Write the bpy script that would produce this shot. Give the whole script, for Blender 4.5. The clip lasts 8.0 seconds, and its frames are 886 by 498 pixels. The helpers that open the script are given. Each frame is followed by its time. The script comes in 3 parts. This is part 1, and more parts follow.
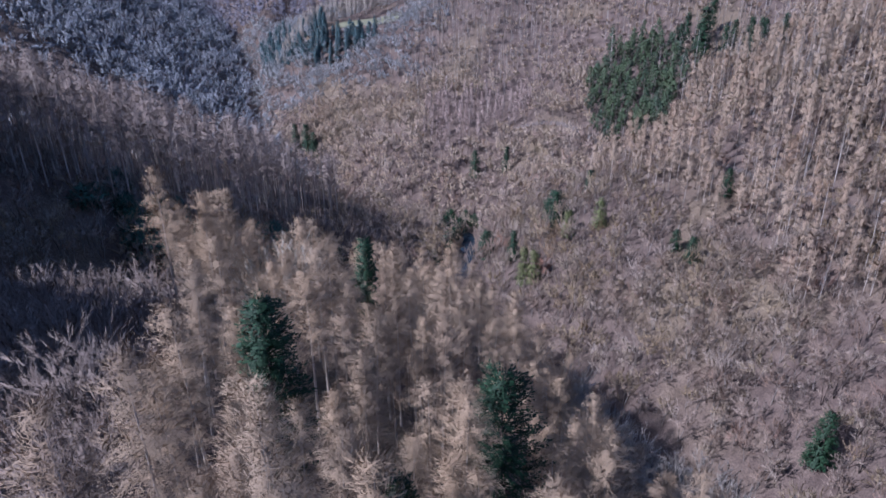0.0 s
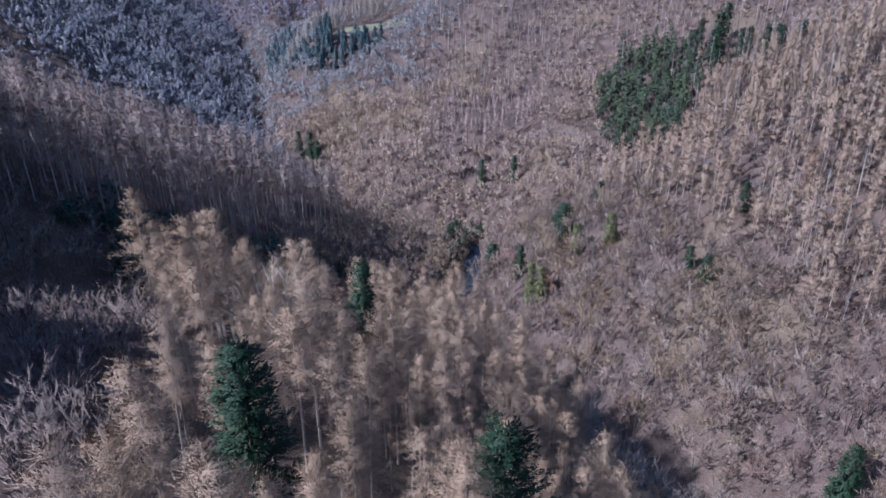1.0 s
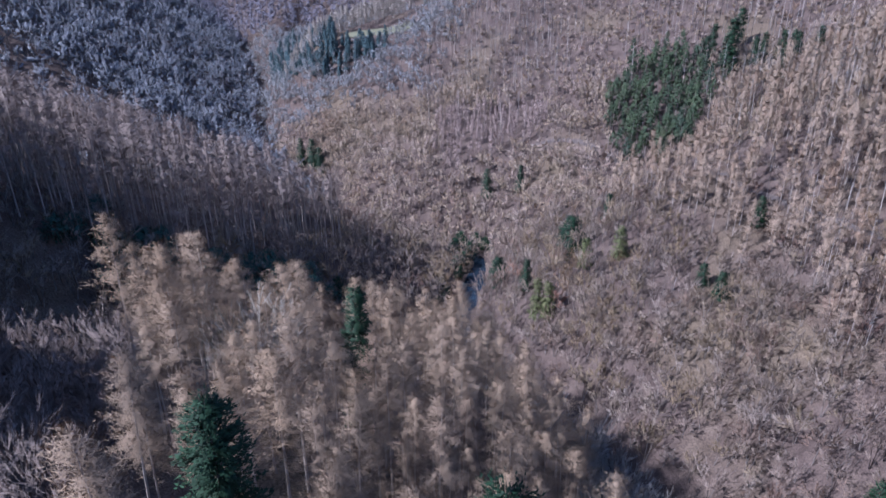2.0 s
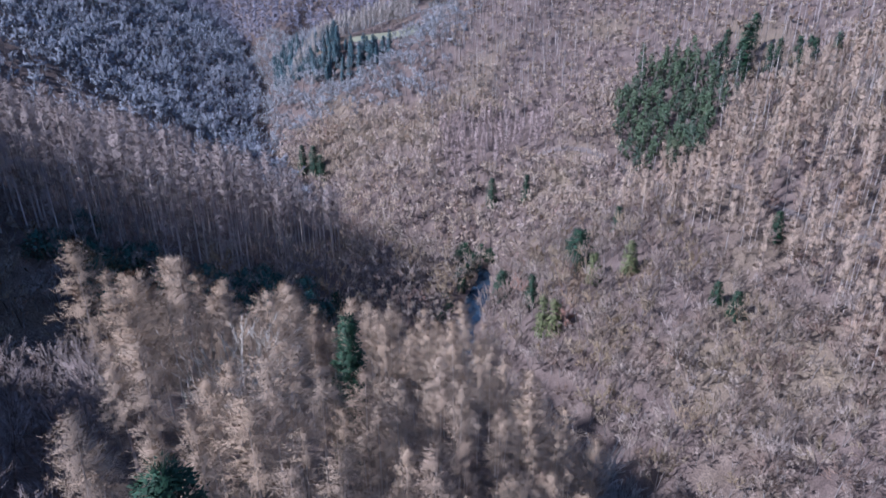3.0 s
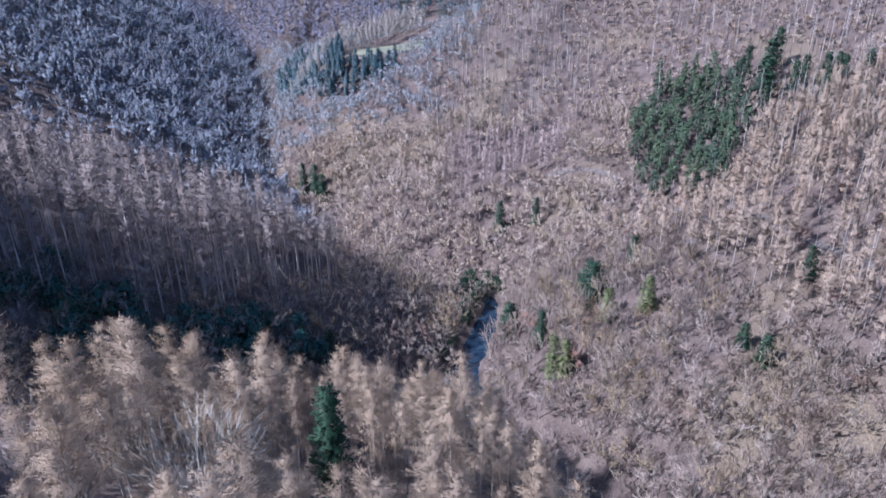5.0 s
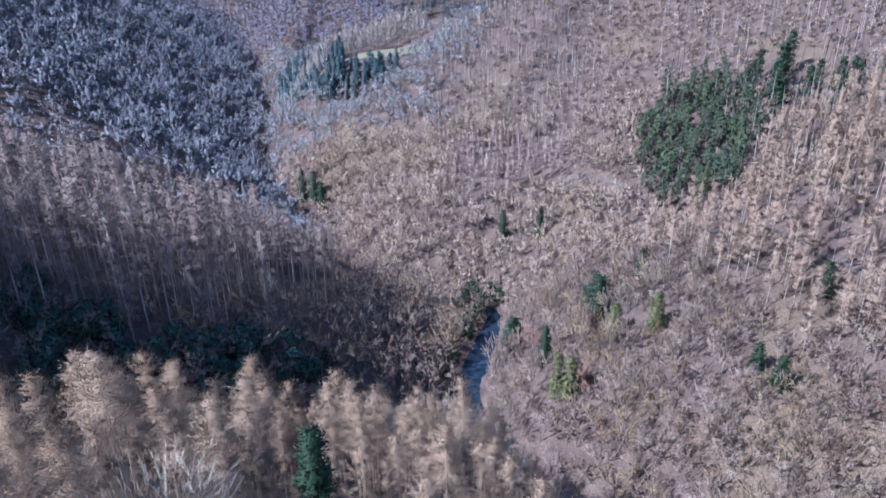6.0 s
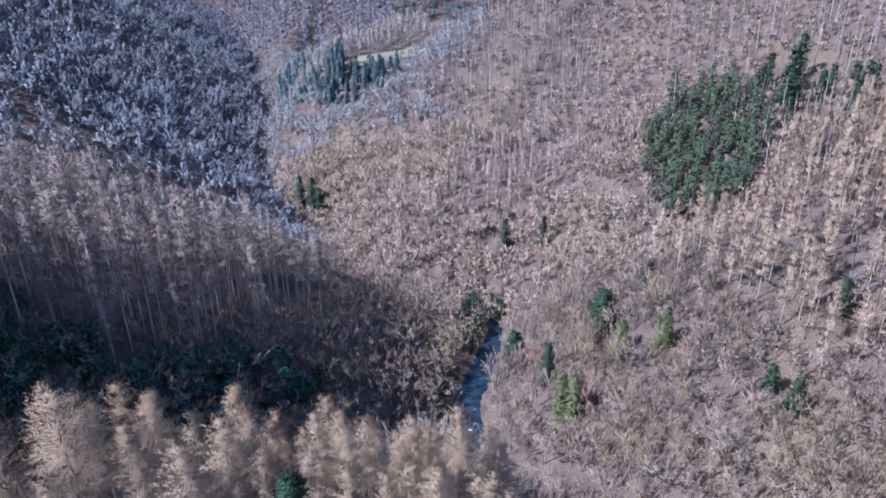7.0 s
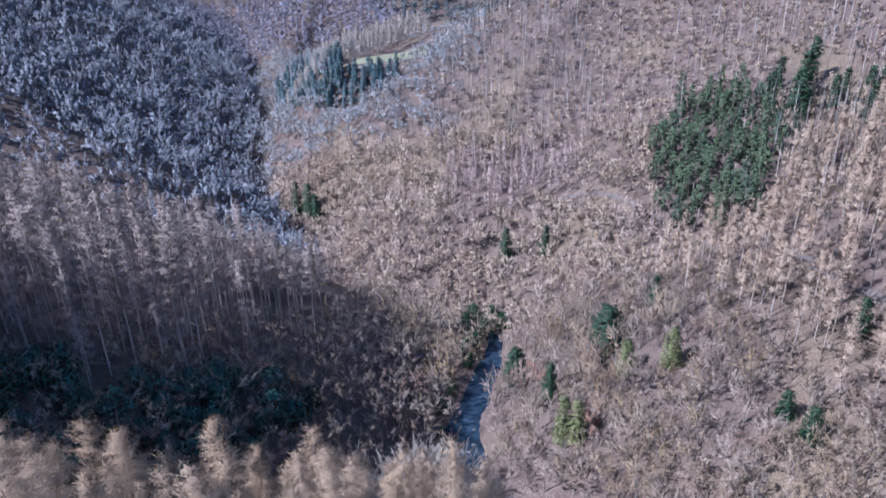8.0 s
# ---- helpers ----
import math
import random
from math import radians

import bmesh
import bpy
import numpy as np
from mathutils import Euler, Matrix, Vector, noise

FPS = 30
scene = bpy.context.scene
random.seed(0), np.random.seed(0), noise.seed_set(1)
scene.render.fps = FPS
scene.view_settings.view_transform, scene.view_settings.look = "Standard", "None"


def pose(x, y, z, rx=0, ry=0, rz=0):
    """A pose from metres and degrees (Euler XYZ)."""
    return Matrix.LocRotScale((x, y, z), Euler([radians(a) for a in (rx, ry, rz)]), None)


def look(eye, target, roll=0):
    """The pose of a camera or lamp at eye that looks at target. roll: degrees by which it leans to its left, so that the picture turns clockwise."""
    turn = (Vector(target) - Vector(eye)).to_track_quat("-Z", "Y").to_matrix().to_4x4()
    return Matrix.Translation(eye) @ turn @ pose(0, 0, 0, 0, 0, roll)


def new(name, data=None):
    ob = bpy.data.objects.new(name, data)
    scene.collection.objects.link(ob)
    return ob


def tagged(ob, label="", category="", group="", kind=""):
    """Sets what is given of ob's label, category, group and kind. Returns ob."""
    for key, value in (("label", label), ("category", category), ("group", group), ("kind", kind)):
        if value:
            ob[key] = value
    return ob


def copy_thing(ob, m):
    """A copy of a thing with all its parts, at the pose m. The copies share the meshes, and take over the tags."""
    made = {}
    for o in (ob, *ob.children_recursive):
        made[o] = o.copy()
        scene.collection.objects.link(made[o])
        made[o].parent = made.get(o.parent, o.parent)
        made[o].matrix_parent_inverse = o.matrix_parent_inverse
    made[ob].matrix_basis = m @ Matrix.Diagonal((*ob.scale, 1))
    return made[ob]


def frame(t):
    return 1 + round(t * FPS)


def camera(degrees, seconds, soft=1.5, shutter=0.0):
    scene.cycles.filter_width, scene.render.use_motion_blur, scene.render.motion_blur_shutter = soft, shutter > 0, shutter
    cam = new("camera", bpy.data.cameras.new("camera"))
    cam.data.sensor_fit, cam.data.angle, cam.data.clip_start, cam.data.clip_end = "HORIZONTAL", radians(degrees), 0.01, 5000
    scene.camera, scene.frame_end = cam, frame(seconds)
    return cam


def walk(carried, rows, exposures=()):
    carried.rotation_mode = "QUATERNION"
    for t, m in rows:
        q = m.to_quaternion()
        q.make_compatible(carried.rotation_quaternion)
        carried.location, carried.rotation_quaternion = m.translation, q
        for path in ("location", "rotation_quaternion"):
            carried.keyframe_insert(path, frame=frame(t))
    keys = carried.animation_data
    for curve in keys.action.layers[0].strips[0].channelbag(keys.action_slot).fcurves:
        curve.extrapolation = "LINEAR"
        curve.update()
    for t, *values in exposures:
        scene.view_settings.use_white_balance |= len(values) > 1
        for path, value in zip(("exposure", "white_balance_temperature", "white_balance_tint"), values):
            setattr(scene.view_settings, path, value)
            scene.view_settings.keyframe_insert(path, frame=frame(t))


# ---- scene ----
cam = camera(65.3, 8.0, soft=1.6)
METRES, EYE, TILT, LEAN, TURN = 62.0, 115.0, -26.5, 0.0, 0.0
ROWS = [
    (0.0, 0.0, 0.0, 0.0, -0.0, -0.0, -0.0),
    (0.5, 0.008, 0.0554, 0.0275, 0.31, 0.11, -0.14),
    (1.0, 0.0168, 0.1143, 0.0572, 0.65, 0.21, -0.27),
    (1.5, 0.0252, 0.1696, 0.0849, 0.96, 0.31, -0.38),
    (3.0, 0.0473, 0.3424, 0.1687, 1.77, 0.59, -0.72),
    (3.5, 0.0539, 0.3955, 0.1949, 2.01, 0.73, -0.79),
    (4.0, 0.06, 0.4521, 0.2235, 2.23, 1.07, -0.86),
    (4.5, 0.066, 0.503, 0.2484, 2.44, 1.2, -0.92),
    (6.0, 0.085, 0.664, 0.3303, 3.03, 1.28, -1.03),
    (6.5, 0.0918, 0.7163, 0.357, 3.2, 1.27, -1.05),
    (7.0, 0.0981, 0.7728, 0.385, 3.35, 1.28, -1.09),
    (7.5, 0.1048, 0.8272, 0.4122, 3.49, 1.28, -1.12),
    (8.0, 0.1129, 0.8891, 0.4433, 3.63, 1.25, -1.16),
]
EXPOSURES = [(0.0, 0.58, 4680, 19), (1.7, 0.62, 4640, 19), (4.5, 1.06, 4530, 16), (8.0, 1.09, 4600, 16)]
walk(cam, [(t, pose(0, 0, EYE, TILT, LEAN, TURN) @ pose(METRES * x, METRES * y, METRES * z, 90 + pitch, roll, yaw)) for t, x, y, z, yaw, pitch, roll in ROWS], EXPOSURES)

# ---- light: winter sun from the left and a little behind, clear sky ----
SUN_FROM = Vector((-0.76, -0.29, 0.82)).normalized()
world = bpy.data.worlds.new("sky")
scene.world = world
world.use_nodes = True
wn = world.node_tree.nodes
sky = wn.new("ShaderNodeTexSky")
sky.sky_type = "NISHITA"
sky.sun_disc = False
sky.sun_elevation = math.asin(SUN_FROM.z)
sky.sun_rotation = math.atan2(SUN_FROM.x, SUN_FROM.y)
wn["Background"].inputs["Strength"].default_value = 0.085
world.node_tree.links.new(sky.outputs["Color"], wn["Background"].inputs["Color"])
sun = new("sun", bpy.data.lights.new("sun", "SUN"))
sun.data.energy = 5.0
sun.data.angle = radians(1.5)
sun.data.color = (1.0, 0.88, 0.74)
sun.matrix_world = look(SUN_FROM * 400, (0, 0, 0))


# ---- materials ----
def material(name, rough=0.9):
    m = bpy.data.materials.new(name)
    m.use_nodes = True
    n, l = m.node_tree.nodes, m.node_tree.links
    b = n["Principled BSDF"]
    b.inputs["Roughness"].default_value = rough
    b.inputs["Specular IOR Level"].default_value = 0.2
    return m, n, l, b


def ramp(n, stops):
    r = n.new("ShaderNodeValToRGB")
    e = r.color_ramp.elements
    while len(e) < len(stops):
        e.new(0.5)
    for el, (p, c) in zip(e, stops):
        el.position, el.color = p, (*c, 1)
    return r


def plant(name, stops, grain=0.3, rough=0.9):
    """Twigs, bark or needles: the colour differs from tree to tree, and from piece to piece."""
    m, n, l, b = material(name, rough)
    tree, tint, island = n.new("ShaderNodeObjectInfo"), n.new("ShaderNodeAttribute"), n.new("ShaderNodeNewGeometry")
    tint.attribute_name = "tint"
    add, wrap = n.new("ShaderNodeMath"), n.new("ShaderNodeMath")
    wrap.operation = "FRACT"
    l.new(tree.outputs["Random"], add.inputs[0])
    l.new(tint.outputs["Fac"], add.inputs[1])
    l.new(add.outputs[0], wrap.inputs[0])
    r = ramp(n, stops)
    patch, wide, blend = n.new("ShaderNodeTexNoise"), n.new("ShaderNodeMapRange"), n.new("ShaderNodeMix")
    patch.inputs["Scale"].default_value, patch.inputs["Detail"].default_value = 0.045, 3.0
    l.new(island.outputs["Position"], patch.inputs["Vector"])
    wide.inputs["From Min"].default_value, wide.inputs["From Max"].default_value = 0.32, 0.68
    l.new(patch.outputs["Fac"], wide.inputs["Value"])
    blend.inputs["Factor"].default_value = 0.5
    l.new(wrap.outputs[0], blend.inputs["A"])
    l.new(wide.outputs["Result"], blend.inputs["B"])
    l.new(blend.outputs["Result"], r.inputs["Fac"])
    lo = n.new("ShaderNodeMapRange")
    lo.inputs["To Min"].default_value, lo.inputs["To Max"].default_value = 1 - grain, 1 + grain * 0.6
    l.new(island.outputs["Random Per Island"], lo.inputs["Value"])
    mul = n.new("ShaderNodeVectorMath")
    mul.operation = "SCALE"
    l.new(r.outputs["Color"], mul.inputs[0])
    l.new(lo.outputs["Result"], mul.inputs["Scale"])
    l.new(mul.outputs["Vector"], b.inputs["Base Color"])
    return m


TWIG_LARCH = plant("larch_twigs", [(0, (0.248, 0.171, 0.106)), (0.35, (0.329, 0.236, 0.155)), (0.7, (0.297, 0.219, 0.151)), (1, (0.221, 0.151, 0.101))], 0.15)
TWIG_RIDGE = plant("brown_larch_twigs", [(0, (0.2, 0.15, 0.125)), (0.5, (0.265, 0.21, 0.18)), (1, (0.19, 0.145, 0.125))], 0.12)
TWIG_TAN = plant("tan_larch_twigs", [(0, (0.3, 0.215, 0.15)), (0.5, (0.35, 0.262, 0.185)), (1, (0.28, 0.185, 0.12))], 0.1)
TWIG_SLOPE = plant("warm_grey_twigs", [(0, (0.2, 0.118, 0.092)), (0.25, (0.255, 0.178, 0.13)), (0.5, (0.29, 0.232, 0.19)), (0.75, (0.275, 0.205, 0.122)), (1, (0.22, 0.143, 0.088))], 0.12)
# The bluish haze of distance is painted into these hillside twigs.
TWIG_HILL_HAZE = plant("hazed_hill_twigs", [(0, (0.212, 0.207, 0.222)), (0.25, (0.275, 0.274, 0.291)), (0.5, (0.327, 0.328, 0.346)), (0.75, (0.258, 0.251, 0.265)), (1, (0.235, 0.201, 0.200))], 0.05)
# Grey cooled to put the haze over the gorge into the colour.
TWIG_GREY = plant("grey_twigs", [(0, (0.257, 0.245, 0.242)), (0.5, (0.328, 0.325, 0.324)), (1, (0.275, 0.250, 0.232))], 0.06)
# Violet-blue in this brown stands for haze before the farthest slope.
TWIG_FAR_HAZE = plant("hazed_far_twigs", [(0, (0.165, 0.155, 0.186)), (0.5, (0.204, 0.190, 0.222)), (1, (0.154, 0.138, 0.162))], 0.08)
TWIG_HEATH = plant("pinkish_brush_twigs", [(0, (0.34, 0.235, 0.185)), (0.3, (0.4, 0.315, 0.25)), (0.65, (0.39, 0.3, 0.205)), (1, (0.31, 0.205, 0.155))], 0.08)
TWIG_BROWN = plant("red_brown_twigs", [(0.0, (0.32, 0.23, 0.20)), (0.5, (0.38, 0.29, 0.25)), (1.0, (0.27, 0.19, 0.17))], 0.15)
TWIG_RUST = plant("dry_beech_leaves", [(0, (0.25, 0.14, 0.10)), (0.5, (0.30, 0.17, 0.115)), (1, (0.24, 0.135, 0.10))], 0.15)
TWIG_PALE = plant("pale_lichened_twigs", [(0, (0.27, 0.23, 0.19)), (0.5, (0.345, 0.3, 0.255)), (1, (0.28, 0.225, 0.18))], 0.12)
TWIG_OAK = plant("oak_twigs", [(0.0, (0.42, 0.37, 0.30)), (0.5, (0.48, 0.42, 0.34)), (1.0, (0.41, 0.36, 0.29))], 0.15)
BARK_LARCH = plant("larch_bark", [(0.0, (0.20, 0.155, 0.125)), (0.5, (0.27, 0.21, 0.17)), (1.0, (0.33, 0.27, 0.23))], 0.2)
BARK_GREY = plant("grey_bark", [(0.0, (0.20, 0.17, 0.15)), (0.5, (0.28, 0.24, 0.21)), (1.0, (0.17, 0.14, 0.12))], 0.2)
BARK_STEM = plant("pale_larch_stems", [(0.0, (0.36, 0.30, 0.255)), (0.5, (0.44, 0.375, 0.325)), (1.0, (0.30, 0.24, 0.20))], 0.2)
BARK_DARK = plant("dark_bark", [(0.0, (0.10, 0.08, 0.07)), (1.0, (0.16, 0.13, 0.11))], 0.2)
BARK_PALE = plant("pale_dead_bark", [(0, (0.33, 0.28, 0.245)), (0.5, (0.42, 0.37, 0.33)), (1, (0.28, 0.235, 0.2))], 0.2)
NEEDLE_DARK = plant("dark_needles", [(0.0, (0.014, 0.036, 0.016)), (0.5, (0.024, 0.050, 0.022)), (1.0, (0.017, 0.042, 0.022))], 0.5, 0.6)
NEEDLE_PINE = plant("pine_needles", [(0.0, (0.052, 0.074, 0.044)), (0.4, (0.098, 0.128, 0.064)), (0.75, (0.060, 0.088, 0.056)), (1.0, (0.145, 0.15, 0.075))], 0.5, 0.7)
# Green needles blued and paled: distance haze is put into their colour.
NEEDLE_HAZE = plant("hazed_green_needles", [(0, (0.053, 0.085, 0.092)), (0.5, (0.071, 0.111, 0.120)), (1, (0.090, 0.123, 0.129))], 0.2, 0.8)
NEEDLE_YELLOW = plant("yellow_green_needles", [(0.0, (0.10, 0.115, 0.045)), (1.0, (0.135, 0.135, 0.05))], 0.5, 0.7)
LEAF_HOLLY = plant("holly_leaves", [(0.0, (0.035, 0.085, 0.06)), (0.5, (0.06, 0.12, 0.09)), (1.0, (0.045, 0.10, 0.06))], 0.5, 0.45)


def ground_material():
    m, n, l, b = material("leaf_litter", 0.95)
    pos = n.new("ShaderNodeNewGeometry")
    big, mid, fine = (n.new("ShaderNodeTexNoise") for _ in range(3))
    for tex, scale, detail in ((big, 0.02, 6), (mid, 0.25, 8), (fine, 3.0, 8)):
        tex.inputs["Scale"].default_value, tex.inputs["Detail"].default_value = scale, detail
        l.new(pos.outputs["Position"], tex.inputs["Vector"])
    litter = ramp(n, [(0.3, (0.082, 0.058, 0.048)), (0.5, (0.122, 0.088, 0.072)), (0.7, (0.165, 0.122, 0.097))])
    l.new(mid.outputs["Fac"], litter.inputs["Fac"])
    grass = ramp(n, [(0.35, (0.14, 0.104, 0.066)), (0.65, (0.21, 0.158, 0.10))])
    l.new(fine.outputs["Fac"], grass.inputs["Fac"])
    where = ramp(n, [(0.54, (0, 0, 0)), (0.72, (1, 1, 1))])
    l.new(big.outputs["Fac"], where.inputs["Fac"])
    mix = n.new("ShaderNodeMix")
    mix.data_type = "RGBA"
    l.new(where.outputs["Color"], mix.inputs["Factor"])
    l.new(litter.outputs["Color"], mix.inputs["A"])
    l.new(grass.outputs["Color"], mix.inputs["B"])
    speck = n.new("ShaderNodeMapRange")
    speck.inputs["From Min"].default_value, speck.inputs["From Max"].default_value = 0.3, 0.7
    speck.inputs["To Min"].default_value, speck.inputs["To Max"].default_value = 0.6, 1.3
    l.new(fine.outputs["Fac"], speck.inputs["Value"])
    mul = n.new("ShaderNodeVectorMath")
    mul.operation = "SCALE"
    l.new(mix.outputs["Result"], mul.inputs[0])
    l.new(speck.outputs["Result"], mul.inputs["Scale"])
    l.new(mul.outputs["Vector"], b.inputs["Base Color"])
    bump = n.new("ShaderNodeBump")
    bump.inputs["Strength"].default_value, bump.inputs["Distance"].default_value = 0.8, 0.5
    l.new(fine.outputs["Fac"], bump.inputs["Height"])
    l.new(bump.outputs["Normal"], b.inputs["Normal"])
    return m


def noisy(name, stops, scale, rough=0.9, bump_by=0.3):
    m, n, l, b = material(name, rough)
    pos, tex = n.new("ShaderNodeNewGeometry"), n.new("ShaderNodeTexNoise")
    tex.inputs["Scale"].default_value, tex.inputs["Detail"].default_value = scale, 9
    l.new(pos.outputs["Position"], tex.inputs["Vector"])
    r = ramp(n, stops)
    l.new(tex.outputs["Fac"], r.inputs["Fac"])
    l.new(r.outputs["Color"], b.inputs["Base Color"])
    bump = n.new("ShaderNodeBump")
    bump.inputs["Strength"].default_value, bump.inputs["Distance"].default_value = bump_by, 0.2
    l.new(tex.outputs["Fac"], bump.inputs["Height"])
    l.new(bump.outputs["Normal"], b.inputs["Normal"])
    return m


LITTER = ground_material()
GRASS = noisy("pale_winter_grass", [(0.3, (0.15, 0.145, 0.085)), (0.6, (0.20, 0.19, 0.115)), (0.8, (0.17, 0.165, 0.10))], 0.4)
EARTH = noisy("bare_earth", [(0.3, (0.08, 0.062, 0.055)), (0.6, (0.13, 0.105, 0.09))], 0.8)
STONE = noisy("wet_stone", [(0.3, (0.04, 0.04, 0.04)), (0.6, (0.12, 0.115, 0.11))], 1.5, 0.5)
STONE_PALE = noisy("pale_stone", [(0.3, (0.55, 0.55, 0.54)), (0.6, (0.75, 0.75, 0.74))], 1.5, 0.5)
FOAM = noisy("white_water", [(0.4, (0.3, 0.32, 0.34)), (0.6, (0.45, 0.46, 0.48))], 2.0, 0.4)


def water_material():
    m, n, l, b = material("river_water", 0.08)
    b.inputs["Specular IOR Level"].default_value = 0.5
    b.inputs["IOR"].default_value = 1.33
    pos, tex, wide = n.new("ShaderNodeNewGeometry"), n.new("ShaderNodeTexNoise"), n.new("ShaderNodeTexNoise")
    tex.inputs["Scale"].default_value, tex.inputs["Detail"].default_value = 1.2, 6
    wide.inputs["Scale"].default_value = 0.12
    l.new(pos.outputs["Position"], tex.inputs["Vector"])
    l.new(pos.outputs["Position"], wide.inputs["Vector"])
    r = ramp(n, [(0.35, (0.008, 0.013, 0.020)), (0.65, (0.03, 0.045, 0.062))])
    l.new(wide.outputs["Fac"], r.inputs["Fac"])
    l.new(r.outputs["Color"], b.inputs["Base Color"])
    bump = n.new("ShaderNodeBump")
    bump.inputs["Strength"].default_value, bump.inputs["Distance"].default_value = 0.35, 0.08
    l.new(tex.outputs["Fac"], bump.inputs["Height"])
    l.new(bump.outputs["Normal"], b.inputs["Normal"])
    return m


WATER = water_material()

# ---- the lie of the land: streams (x, y, level), and slopes that climb from them ----
RIVER = [(140, -60, -8), (100, 40, -6), (58, 106, -3), (36, 140, -2), (20, 160, -1), (6, 174, 0), (2.5, 188, 0), (3, 200, 0), (6, 213, 0), (9, 226, 0.5), (10, 238, 1),
         (2, 250, 1), (-28, 262, 2), (-58, 290, 4), (-85, 330, 7), (-107, 378, 10), (-118, 432, 12), (-137, 490, 14), (-165, 560, 18), (-220, 680, 30)]
DELL = [(0, 184, 1), (-18, 160, 10), (-32, 146, 21), (-55, 131, 37), (-100, 108, 50), (-200, 60, 82)]
SIDE = [(-58, 290, 4), (-100, 256, 18), (-160, 235, 36), (-300, 205, 75)]
TRACK = [(30, 279, 0), (41, 274, 0), (56, 257, 0), (74, 212, 0), (89, 187, 0), (103, 170, 0), (118, 158, 0)]
BACK = [(-165, 545, 18), (-60, 528, 38), (60, 565, 60), (250, 640, 110)]


def smin(a, b, k):
    h = np.clip(0.5 + 0.5 * (b - a) / k, 0, 1)
    return b * (1 - h) + a * h - k * h * (1 - h)


def from_line(px, py, line, left, right, round_off, bank, bed=0.0):
    """Height above a stream, and the distance from it, with the slope of each of its sides."""
    best, val, aside = np.full(px.shape, 1e9), np.zeros(px.shape), np.zeros(px.shape)
    for (x0, y0, z0), (x1, y1, z1) in zip(line, line[1:]):
        dx, dy = x1 - x0, y1 - y0
        t = np.clip(((px - x0) * dx + (py - y0) * dy) / (dx * dx + dy * dy), 0, 1)
        ex, ey = px - x0 - t * dx, py - y0 - t * dy
        d, side = np.hypot(ex, ey), dx * ey - dy * ex
        rise = np.maximum(d - bed, 0)
        v = z0 + t * (z1 - z0) + np.where(side > 0, left, right) * (np.sqrt(rise ** 2 + round_off ** 2) - round_off) + np.where(side > 0, 0, bank) * (1 - np.exp(-rise / 14))
        off = np.abs(side) / math.hypot(dx, dy)
        near = (d < best - 1e-6) | ((d < best + 1e-6) & (off > aside))
        best, val, aside = np.where(near, d, best), np.where(near, v, val), np.where(near, off, aside)
    return val, best


def ripple(px, py):
    """Gentle unevenness of the ground."""
    return (np.sin(px * 0.11 + 1.3 * np.sin(py * 0.07)) * np.sin(py * 0.13 + 0.7) * 0.9 + np.sin(px * 0.31 + py * 0.23) * 0.35
            + np.sin(px * 0.041 - py * 0.053 + 2.0) * 1.6)


def ground_at(px, py):
    px, py = np.asarray(px, float), np.asarray(py, float)
    h, d_river = from_line(px, py, RIVER, 0.74, 0.51, 3.0, 12.0, 2.5)
    v, _ = from_line(px, py, DELL, 0.36, 0.85, 6.0, 0.0)
    h = smin(h, v + 1.5 * np.maximum(0, px - 5), 14.0)
    v, _ = from_line(px, py, SIDE, 0.85, 0.85, 8.0, 0.0)
    h = smin(h, v, 14.0)
    v, _ = from_line(px, py, BACK, 0.5, 0.35, 25.0, 0.0)
    h = smin(h, v + 1.5 * np.maximum(0, -125 - px), 14.0)
    spur = 44 - 0.42 * (px + 54) - 0.32 * (py - 150) + 0.9 * np.maximum(0, np.abs(py - 185) - 45) + 1.5 * np.maximum(0, px + 8)
    h = smin(smin(h, spur, 10.0), 175.0, 60.0)
    # Two unseen hills added left of view, sized to cast shade into the dell.
    h = h + 78 * np.exp(-(((px + 148) / 40) ** 2 + ((py - 103) / 25) ** 2)) + 113 * np.exp(-(((px + 155) / 38) ** 2 + ((py - 40) / 40) ** 2))
    h = h + 6 * np.exp(-(((px - 1) / 16) ** 2 + ((py - 138) / 22) ** 2))
    flat = np.exp(-(((px + 48) / 34) ** 2 + ((py - 415) / 26) ** 2) ** 2)
    return h * (1 - flat) + 54 * flat + ripple(px, py) * np.clip((d_river - 6) / 25, 0, 1) * (1 - flat)


# ---- mesh helpers ----
def make_mesh(name, verts, tris, mats, index=None, tint=None, smooth=False, facing=None):
    me = bpy.data.meshes.new(name)
    verts, tris = np.asarray(verts, np.float32), np.asarray(tris, np.int32)
    me.vertices.add(len(verts))
    me.vertices.foreach_set("co", verts.ravel())
    me.loops.add(tris.size)
    me.loops.foreach_set("vertex_index", tris.ravel())
    me.polygons.add(len(tris))
    me.polygons.foreach_set("loop_start", np.arange(0, tris.size, 3, dtype=np.int32))
    for m in mats:
        me.materials.append(m)
    if index is not None:
        me.polygons.foreach_set("material_index", np.asarray(index, np.int32))
    if tint is not None:
        me.attributes.new("tint", "FLOAT", "POINT").data.foreach_set("value", np.asarray(tint, np.float32))
    me.polygons.foreach_set("use_smooth", np.full(len(tris), smooth))
    me.update(calc_edges=True)
    me.validate()
    if facing is not None:
        me.normals_split_custom_set_from_vertices(np.asarray(facing, np.float32))
    return me


def join(pieces):
    """Pieces (verts, tris) put together."""
    vs, ts, at = [], [], 0
    for v, t in pieces:
        vs.append(v)
        ts.append(t + at)
        at += len(v)
    return np.concatenate(vs), np.concatenate(ts)


def unit(v):
    return v / np.maximum(np.linalg.norm(v, axis=-1, keepdims=True), 1e-6)


